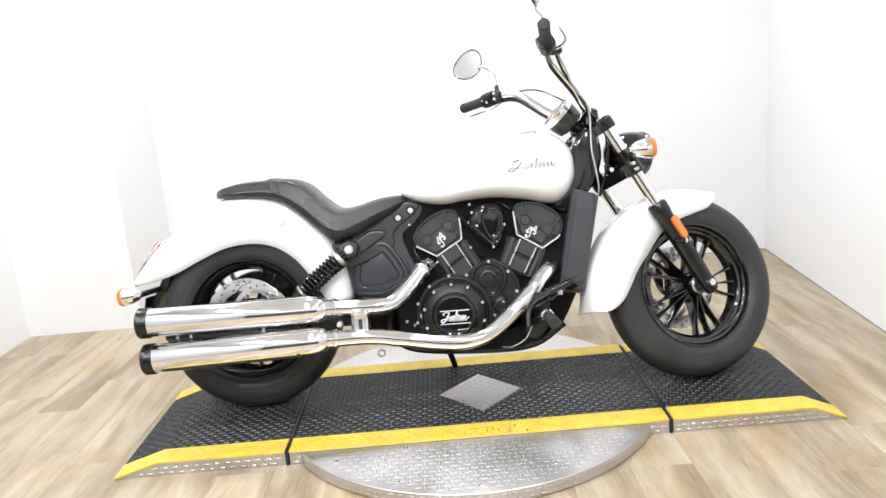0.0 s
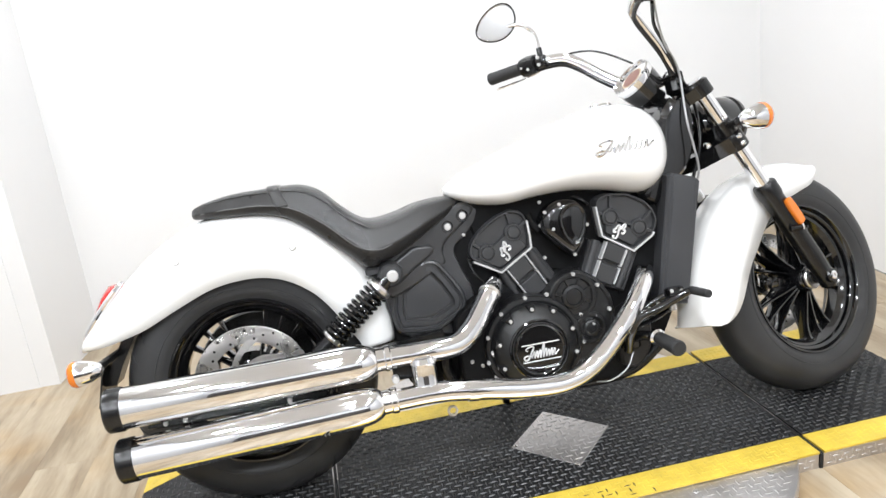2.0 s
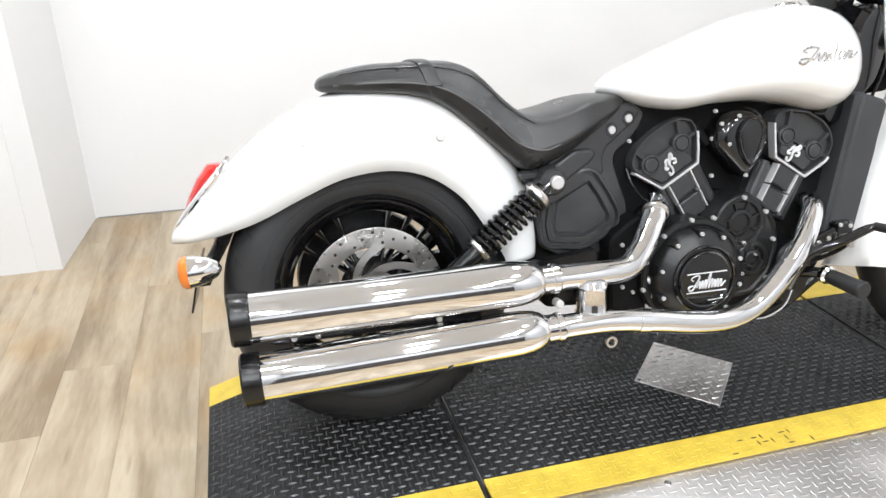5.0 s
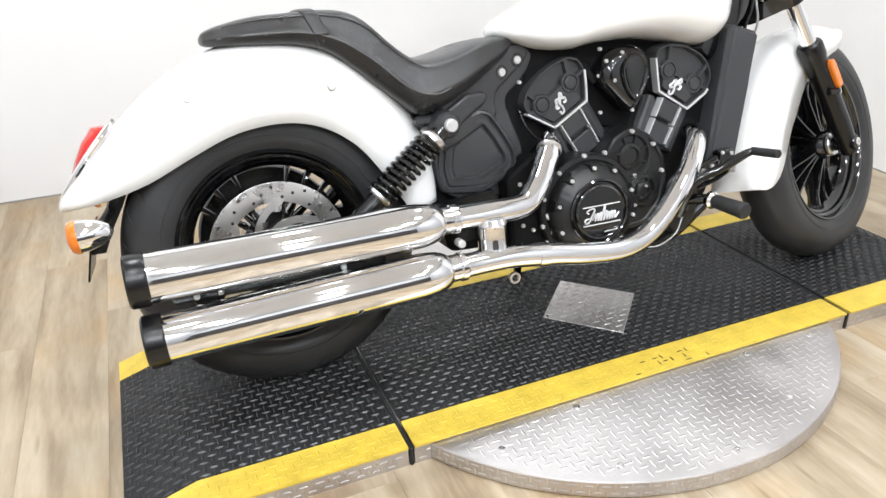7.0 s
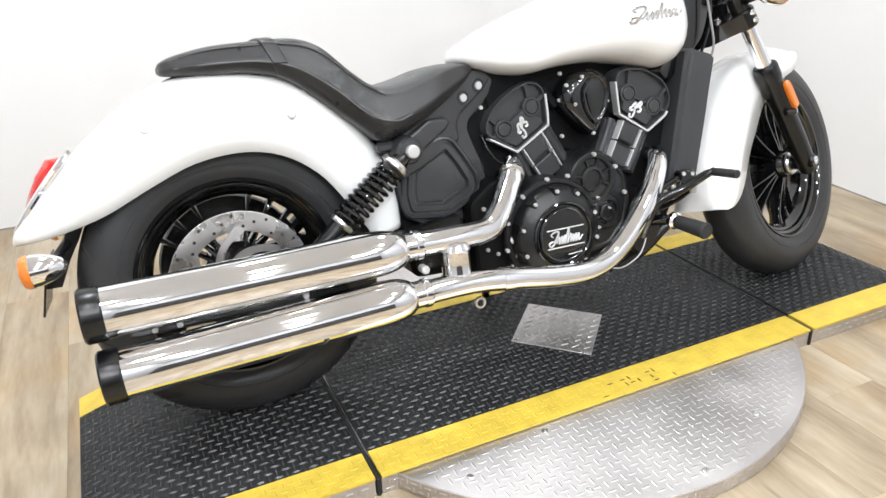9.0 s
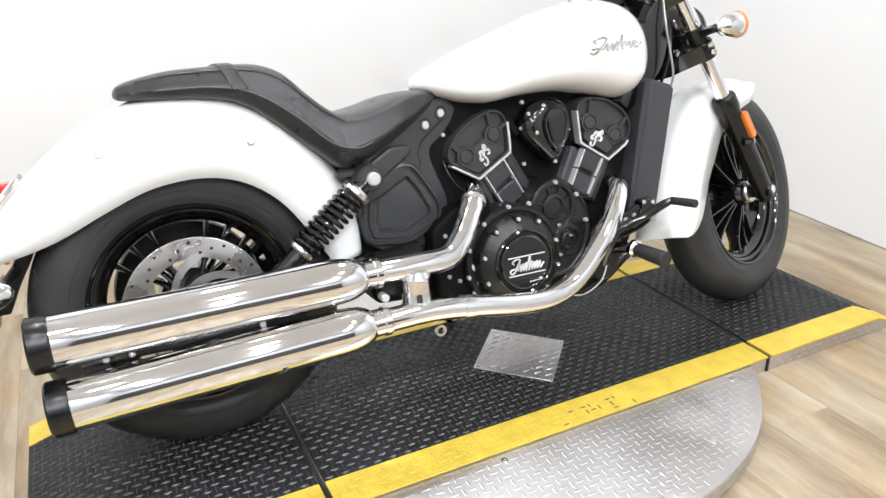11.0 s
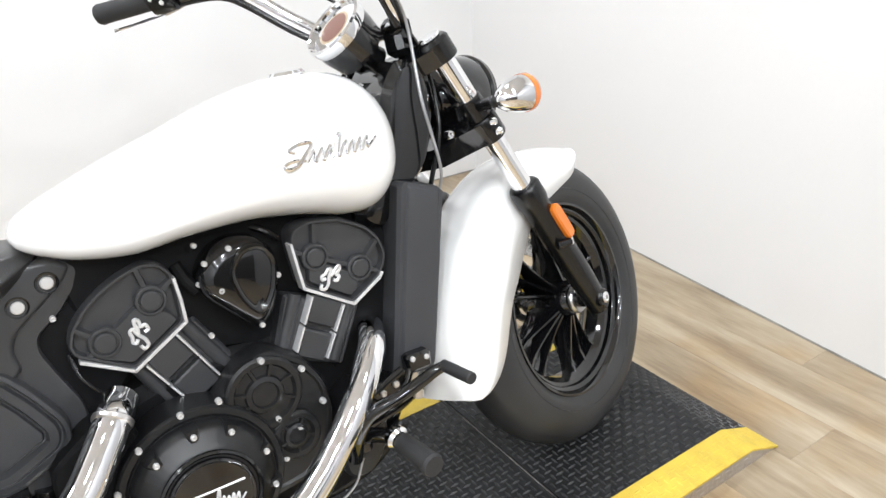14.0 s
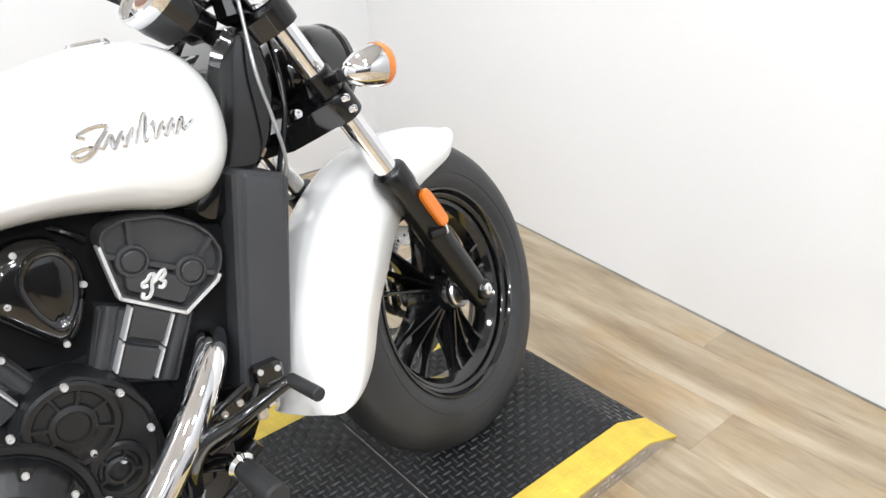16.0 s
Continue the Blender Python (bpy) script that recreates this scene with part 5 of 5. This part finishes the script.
# --- fork, headlamp, bars (all turned with the steering)
ax = Vector((-math.sin(RAKE), 0, math.cos(RAKE)))
for sg in (1, -1):
    y = -0.120 * sg
    lo = Vector((1.578, y, 0.292))
    bm = B()
    cyl(bm, lo + ax * 0.30, lo + ax * 0.690, 0.0205, seg=32, m=S)
    fk = part("fork_leg", bm, CHROME, bike, "fork leg, chrome tube over a black lower")
    bm = B()
    lathe(bm, [(0.018, -0.004), (0.024, 0.004), (0.026, 0.03), (0.029, 0.10), (0.030, 0.306), (0.033, 0.316), (0.033, 0.350), (0.030, 0.355), (0.024, 0.357)], lo, ax, 36, m=S)
    lw = part("lower_leg", bm, SATINBLK, fk, "black lower leg")
    bm = B()
    cyl(bm, FW + Vector((0, -0.07 * sg, 0)), FW + Vector((0, -0.148 * sg, 0)), 0.020, seg=28, bev=0.003, m=S)
    part("axle_clamp", bm, SATINBLK, fk)
    bm = B()
    lathe(bm, [(0.012, 0), (0.012, 0.004), (0.009, 0.006), (0.005, 0.006), (0.0045, 0.003)], FW + Vector((0, -0.148 * sg, 0)), (0, -sg, 0), 20, m=S)
    part("axle_cap", bm, CHROME, fk, "chrome axle cap")
    bm = B()
    c0 = lo + ax * 0.250 + Vector((0, -0.033 * sg, 0))
    fwd = Vector((math.cos(RAKE), 0, math.sin(RAKE)))
    c0 = c0 + fwd * 0.006
    rings = []
    for dy, g in ((0.008, 0.001), (-0.004, 0), (-0.008, 0.003)):
        ring = []
        for k in range(20):
            a = 2 * math.pi * k / 20
            u, v = math.cos(a), math.sin(a)
            ring.append(c0 + ax * (0.042 - g) * math.copysign(abs(u) ** 0.35, u) + fwd * (0.0135 - g) * math.copysign(abs(v) ** 0.5, v) + Vector((0, dy * sg, 0)))
        rings.append(ring)
    loft(bm, rings, m=S)
    part("reflector", bm, AMBER, fk, "orange side reflector")
    bm = B()
    cyl(bm, lo + ax * 0.20 + Vector((-0.035, -0.02 * sg, 0)), lo + ax * 0.20 + Vector((0.0, -0.03 * sg, 0)), 0.009, seg=14, bev=0.002, m=S)
    part("fender_bolt", bm, SATINBLK, fk)
    bolts("bolt", [lo + ax * 0.20 + Vector((0.0, -0.030 * sg, 0))], 0.0085, 0.006, ZINC, fk, (0.7, -sg, 0), S)
    bm = B()
    lathe(bm, [(0.030, 0.0), (0.031, 0.004), (0.031, 0.036), (0.026, 0.042), (0.012, 0.045)], lo + ax * 0.655, ax, 32, m=S)
    part("fork_cap", bm, SATINBLK, fk)
    bm = B()
    lathe(bm, [(0.020, 0.0), (0.019, 0.004), (0.010, 0.0045)], lo + ax * 0.700, ax, 24, m=S)
    part("top_cap", bm, CHROME, fk)
    bm = B()
    lathe(bm, [(0.029, 0), (0.031, 0.004), (0.031, 0.044), (0.029, 0.048)], lo + ax * 0.478, ax, 32, m=S)
    part("lower_clamp", bm, SATINBLK, fk)
    bolts("bolt", [lo + ax * 0.488 + Vector((-0.012, -0.030 * sg, 0)), lo + ax * 0.510 + Vector((-0.012, -0.030 * sg, 0))], 0.007, 0.008, CHROME, fk, (0.3, -sg, 0), S)
    bm = B()
    cyl(bm, lo + ax * 0.525, lo + ax * 0.57, 0.0245, seg=28, bev=0.002, m=S)
    part("indicator_clamp", bm, SATINBLK, fk)
    bm = B()
    cc0 = lo + ax * 0.548
    cyl(bm, cc0, cc0 + Vector((-0.022, -0.066 * sg, 0.000)), 0.011, seg=14, m=S)
    part("indicator_stem", bm, SATINBLK, fk)
    indicator("front_indicator", cc0 + Vector((0.042, -0.088 * sg, 0.003)), (-1, 0.18 * sg, -0.05), S, 1.14, bike)

bm = B()
base = Vector((1.578, 0, 0.292))
nf = Vector((math.cos(RAKE), 0, math.sin(RAKE)))
for h0, h1, wid in ((0.482, 0.524, 0.137), (0.655, 0.688, 0.137)):
    rings = []
    for h in (h0, h1):
        c = base + ax * h
        rings.append([c + nf * u + Vector((0, v, 0)) for u, v in ((0.012, -0.06), (0.012, -wid), (-0.028, -wid), (-0.075, -0.045), (-0.075, 0.045), (-0.028, wid), (0.012, wid), (0.012, 0.06))])
    loft(bm, rings, m=S)
clampo = part("triple_clamp", bm, GLOSSBLK, bike, "black triple clamps")
bolts("bolt", [base + ax * 0.505 + Vector((-0.055, -0.075, 0.0)), base + ax * 0.490 + Vector((-0.045, -0.085, 0.0))], 0.009, 0.010, CHROME, clampo, (-0.25, -1, 0), S)
# headlamp bucket
hc = Vector((1.405, 0, 0.808))
bm = B()
lathe(bm, [(0.010, -0.100), (0.040, -0.090), (0.064, -0.062), (0.076, -0.02), (0.079, 0.02), (0.076, 0.035)], hc, (1, 0, -0.08), 48, m=S)
hl = part("headlamp", bm, GLOSSBLK, bike, "round gloss black headlamp", 60)
bm = B()
lathe(bm, [(0.078, 0.030), (0.081, 0.036), (0.079, 0.048), (0.071, 0.050)], hc, (1, 0, -0.08), 48, m=S)
part("bezel", bm, GLOSSBLK, hl)
bm = B()
lathe(bm, [(0.072, 0.042), (0.062, 0.052), (0.03, 0.060)], hc, (1, 0, -0.08), 48, m=S)
part("lens", bm, CLEAR, hl, "clear headlamp lens", 60)
bm = B()
box(bm, (1.375, 0, 0.765), (0.09, 0.15, 0.06), bev=0.012, m=S)
part("headlamp_bracket", bm, SATINBLK, hl)

# bars: a chrome tube rising and sweeping back to the grips
BAR = [(1.238, 0.0, 0.945), (1.232, 0.050, 0.948), (1.205, 0.085, 0.965), (1.150, 0.122, 1.014), (1.095, 0.158, 1.072), (1.066, 0.182, 1.096), (1.032, 0.218, 1.104), (0.984, 0.280, 1.105), (0.932, 0.382, 1.111)]
bm = B()
RIGHT = [(0.932, -0.382, 1.111), (0.984, -0.280, 1.105), (1.032, -0.190, 1.108), (1.062, -0.142, 1.106), (1.088, -0.116, 1.092), (1.156, -0.103, 1.018), (1.196, -0.095, 0.955), (1.222, -0.060, 0.940)]
full = RIGHT + BAR
tube(bm, full, 0.0152, 20, 8, m=SB)
bars = part("handlebar", bm, CHROME, bike, "chrome swept-back handlebar", 60)
for sg in (1, -1):
    bm = B()
    g0, g1 = Vector((0.984, sg * 0.280, 1.105)), Vector((0.931, sg * 0.384, 1.111))
    u = (g1 - g0)
    Lg = u.length
    lathe(bm, [(0.0165, 0), (0.021, 0.004), (0.0185, 0.008), (0.0185, Lg - 0.01), (0.0195, Lg - 0.006), (0.0175, Lg), (0.010, Lg + 0.002)], g0, u, 28, m=SB)
    part("grip", bm, GRIP, bars, "black rubber grip")
    bm = B()
    u = u.normalized()
    rings = []
    q = Vector((0, 0, 1)).rotation_difference(u)
    for h, r in ((-0.052, 0.018), (-0.048, 0.024), (-0.022, 0.026), (-0.004, 0.024), (0.0, 0.018)):
        rings.append([g0 + u * h + q @ Vector((r * 1.1 * math.copysign(abs(math.cos(a)) ** 0.6, math.cos(a)), r * 1.1 * math.copysign(abs(math.sin(a)) ** 0.6, math.sin(a)), 0)) for a in (2 * math.pi * k / 20 for k in range(20))])
    loft(bm, rings, m=SB)
    sw = part("switch_box", bm, SATINBLK, bars, "black switch housing")
    bolts("screw", [g0 - u * 0.012 + Vector((-0.022, -0.010 * sg, -0.006)), g0 - u * 0.040 + Vector((-0.022, -0.010 * sg, 0.004)), g0 - u * 0.030 + Vector((-0.020, -0.010 * sg, -0.016))], 0.0042, 0.004, ZINC, sw, (-0.85, -0.5 * sg, 0.1), SB)
    bm = B()
    box(bm, g0 - u * 0.022 + Vector((-0.020, sg * -0.006, 0.014)), (0.020, 0.016, 0.014) if sg < 0 else (0.014, 0.012, 0.010), bev=0.003, m=SB)
    part("switch_button", bm, RED if sg < 0 else GRIP, sw)
    bm = B()
    m0 = g0 - u * 0.068 + Vector((0, 0, 0.000))
    lathe(bm, [(0.017, -0.014), (0.020, -0.010), (0.020, 0.010), (0.017, 0.014)], m0, u, 20, m=SB)
    cyl(bm, m0 + Vector((0, 0, 0.012)), m0 + Vector((0, 0, 0.042)), 0.0085, seg=12, m=SB)
    box(bm, m0 + Vector((0.028, 0, -0.004)), (0.045, 0.030, 0.022), bev=0.005, m=SB)
    lm = part("lever_mount", bm, SATINBLK, bars, "black lever mount")
    bolts("screw", [m0 + Vector((-0.018, -0.008 * sg, 0.010)), m0 + Vector((-0.018, -0.008 * sg, -0.012))], 0.0048, 0.005, ZINC, lm, (-0.85, -0.5 * sg, 0.1), SB)
    # lever
    bm = B()
    ahead = Vector((0.80, sg * 0.58, 0)).normalized()
    tube(bm, [m0 + ahead * 0.030 + Vector((0, 0, -0.004)), m0 + ahead * 0.052 + u * 0.03 + Vector((0, 0, -0.008)), m0 + ahead * 0.062 + u * 0.08 + Vector((0, 0, -0.014)), m0 + ahead * 0.055 + u * 0.14 + Vector((0, 0, -0.020)), m0 + ahead * 0.045 + u * 0.185 + Vector((0, 0, -0.024))], [0.006, 0.006, 0.005, 0.0042, 0.005], 10, 6, m=SB)
    part("lever", bm, CHROME, bars, "polished hand lever")
    # mirror
    bm = B()
    top = m0 + Vector((0, 0, 0.042))
    mc = top + Vector((-0.072, sg * 0.088, 0.114))
    tube(bm, [top, top + Vector((0.002, sg * 0.004, 0.035)), top + Vector((-0.006, sg * 0.012, 0.062)), top + Vector((-0.035, sg * 0.026, 0.085)), mc + Vector((0.018, 0, -0.012))], 0.0058, 12, 8, m=SB)
    st = part("mirror_stem", bm, CHROME, bars, "curved chrome mirror stem")
    bm = B()
    face = Vector((-0.77, sg * -0.62, -0.22)).normalized()
    side = Vector((0, 0, 1)).cross(face).normalized()
    upv = face.cross(side)
    rings = []
    for h, s in ((0.020, 0.25), (0.016, 0.70), (0.006, 0.95), (-0.004, 1.0), (-0.008, 0.98), (-0.006, 0.90)):
        rings.append([mc - face * h + side * 0.067 * s * math.cos(a) + upv * 0.050 * s * (math.sin(a) * (1 + 0.2 * math.cos(a) * sg) + 0.20 * math.cos(a) * sg) for a in (2 * math.pi * k / 40 for k in range(40))])
    loft(bm, rings, m=SB)
    mh = part("mirror_housing", bm, CHROME, bars, "oval chrome mirror", 60)
    bm = B()
    rings = []
    for h, s in ((-0.0062, 0.91), (-0.0068, 0.86)):
        rings.append([mc - face * h + side * 0.067 * s * math.cos(a) + upv * 0.050 * s * (math.sin(a) * (1 + 0.2 * math.cos(a) * sg) + 0.20 * math.cos(a) * sg) for a in (2 * math.pi * k / 40 for k in range(40))])
    loft(bm, rings, m=SB)
    part("mirror_glass", bm, MIRROR, mh, "oval mirror glass")
    # added black ring: the dark that the chrome rim reflects, as colour
    bm = B()
    tube(bm, [mc + face * 0.007 + side * 0.0661 * math.cos(a) + upv * 0.0495 * (math.sin(a) * (1 + 0.2 * math.cos(a) * sg) + 0.20 * math.cos(a) * sg) for a in (2 * math.pi * k / 40 for k in range(41))], 0.0024, 8, smooth=False, m=SB)
    part("rim_reflection", bm, SATINBLK, mh, "thin black ring in place of the chrome rim's dark reflection")
    bm = B()
    box(bm, (1.238, sg * 0.05, 0.925), (0.05, 0.045, 0.07), bev=0.010, m=SB)
    part("riser", bm, SATINBLK, bars, "black handlebar riser")

for way, lift in ((RIGHT[1:-1], -0.021), (BAR[::-1][1:-2], -0.021)):
    bm = B()
    tube(bm, [Vector(p) + Vector((-0.003, 0, lift)) for p in way], 0.0062, 10, 8, m=SB)
    part("bar_hose", bm, SATINBLK, bars, "black hose strapped under the bar")

# gauge
gc = Vector((1.142, 0.0, 0.958))
gw = Vector((-0.74, 0, 0.67)).normalized()
bm = B()
lathe(bm, [(0.0345, -0.0667), (0.0529, -0.0575), (0.0586, -0.0230), (0.0586, 0.0046)], gc, gw, 44, m=SB)
ga = part("speedometer", bm, GLOSSBLK, bike, "round speedometer in a black cup with chrome bezel", 50)
bm = B()
lathe(bm, [(0.0575, -0.012), (0.0620, 0.0), (0.0615, 0.011), (0.0580, 0.0145), (0.0555, 0.012), (0.0550, 0.006)], gc, gw, 48, m=SB)
part("bezel", bm, CHROME, ga, "chrome bezel")
bm = B()
lathe(bm, [(0.0552, 0.0040), (0.035, 0.0060), (0.004, 0.0064)], gc, gw, 48, m=SB)
part("dial", bm, DIAL, ga, "cream dial face", 60)
bm = B()
lathe(bm, [(0.029, 0.0058), (0.030, 0.0070), (0.022, 0.0078), (0.004, 0.0082)], gc, gw, 36, m=SB)
part("dial_centre", bm, DIALRED, ga, "dark red dial centre")
bm = B()
tube(bm, [gc - gw * 0.05, Vector((1.225, 0, 0.90))], 0.022, 16, smooth=False, m=SB)
part("gauge_bracket", bm, SATINBLK, ga)

# cables from the bars to the frame
def through_s(p):
    return SB @ Vector(p)


for pts, r in (
    ([through_s((1.050, -0.225, 1.085)), through_s((1.102, -0.172, 1.048)), through_s((1.136, -0.146, 1.000)), through_s((1.200, -0.110, 0.940)), Vector((1.232, -0.108, 0.83)), Vector((1.240, -0.114, 0.76)), Vector((1.246, -0.118, 0.69)), Vector((1.236, -0.100, 0.635))], 0.0030),
    ([through_s((1.045, -0.222, 1.078)), through_s((1.100, -0.160, 1.045)), through_s((1.145, -0.138, 0.998)), through_s((1.205, -0.100, 0.935)), through_s((1.28, -0.06, 0.88)), Vector((1.29, -0.06, 0.77)), Vector((1.26, -0.05, 0.66))], 0.0048),
    ([through_s((1.030, 0.222, 1.085)), through_s((1.080, 0.170, 1.072)), through_s((1.112, 0.142, 1.048)), through_s((1.168, 0.106, 0.990)), through_s((1.215, 0.072, 0.938)), through_s((1.26, 0.05, 0.88)), Vector((1.27, 0.04, 0.70))], 0.0050),
    ([through_s((1.04, 0.20, 1.105)), through_s((1.13, 0.13, 1.095)), through_s((1.20, 0.06, 1.03)), through_s((1.24, 0.02, 0.97))], 0.003),
):
    grey = r == 0.0030 and pts[0].y < 0
    bm = B()
    tube(bm, pts, r, 10, 10)
    part("cable", bm, GREYCABLE if grey else SATINBLK, bike, "grey control cable" if grey else "black control cable")

# --- foot controls
pg = Vector((1.032, -0.205, 0.287))
bm = B()
tube(bm, [(0.985, -0.14, 0.275), (1.005, -0.17, 0.285), pg], [0.016, 0.014, 0.013], 12, 5)
box(bm, (0.985, -0.15, 0.268), (0.05, 0.03, 0.045), bev=0.008)
pm = part("peg_bracket", bm, GLOSSBLK, bike, "black forward foot control bracket")
bm = B()
lathe(bm, [(0.012, -0.004), (0.021, 0.002), (0.022, 0.014), (0.017, 0.020), (0.017, 0.026)], pg, (0.10, -1, -0.10), 20)
part("peg_pivot", bm, CHROME, pm, "chrome peg pivot")
bm = B()
prof = [(0.012, 0.018)] + [(0.0172 + 0.0002 * k if k % 2 else 0.0166 + 0.0002 * k, 0.022 + 0.0065 * k) for k in range(13)] + [(0.0205, 0.108), (0.018, 0.114)]
lathe(bm, prof, pg, (0.10, -1, -0.10), 24)
part("foot_peg", bm, GRIP, pm, "ribbed black rubber foot peg")
bm = B()
tube(bm, [(0.972, -0.165, 0.250), (0.975, -0.188, 0.300), (0.998, -0.204, 0.340), (1.050, -0.226, 0.364), (1.105, -0.240, 0.391), (1.126, -0.246, 0.398)], [0.013, 0.013, 0.012, 0.011, 0.009], 12, 6)
bl = part("brake_pedal", bm, GLOSSBLK, bike, "black brake pedal arm")
bm = B()
cyl(bm, (1.126, -0.242, 0.398), (1.132, -0.322, 0.399), 0.0105, seg=16, bev=0.002)
part("pedal_tip", bm, GRIP, bl)
bm = B()
tube(bm, [(1.00, -0.198, 0.318), (1.045, -0.215, 0.338), (1.09, -0.225, 0.366)], 0.006, 10, 5)
part("pedal_link", bm, GLOSSBLK, bl)
bm = B()
cyl(bm, (1.078, -0.230, 0.352), (1.078, -0.230, 0.378), 0.009, seg=12, bev=0.002)
part("adjuster", bm, STEEL, bl)
bm = B()
box(bm, (1.05, -0.150, 0.355), (0.055, 0.04, 0.03), bev=0.004)
cyl(bm, (1.02, -0.165, 0.352), (1.085, -0.165, 0.378), 0.008, seg=12)
part("reservoir_bracket", bm, GLOSSBLK, bike, "black bracket at the radiator's foot")
bm = B()
box(bm, (1.128, -0.140, 0.374), (0.050, 0.028, 0.034), bev=0.005)
rs = part("brake_reservoir", bm, GLOSSBLK, bike, "small gloss black fluid reservoir")
bolts("bolt", [(1.114, -0.154, 0.384), (1.142, -0.154, 0.380)], 0.005, 0.004, ZINC, rs)
bm = B()
tube(bm, [(1.105, -0.150, 0.365), (1.085, -0.165, 0.352), (1.060, -0.160, 0.340)], 0.005, 8, 5)
part("hose", bm, GLOSSBLK, rs)
bm = B()
box(bm, (1.05, -0.150, 0.335), (0.03, 0.03, 0.02), bev=0.003)
ms = part("master_cylinder", bm, SATINBLK, bike, "black brake master cylinder")
bolts("bolt", [(1.040, -0.172, 0.352), (1.066, -0.172, 0.360)], 0.006, 0.005, STEEL, ms)
bm = B()
tube(bm, [(0.985, -0.165, 0.245), (0.960, -0.170, 0.205), (0.915, -0.165, 0.180), (0.880, -0.150, 0.178)], 0.0022, 8, 8)
part("brake_line", bm, GREYCABLE, bike)
# left controls, mirrored plainly
bm = B()
tube(bm, [(0.985, 0.14, 0.275), (1.01, 0.18, 0.288), (1.02, 0.21, 0.290), (1.03, 0.31, 0.290)], [0.015, 0.013, 0.018, 0.018], 12, 5)
part("foot_peg", bm, GRIP, bike, "black foot peg")
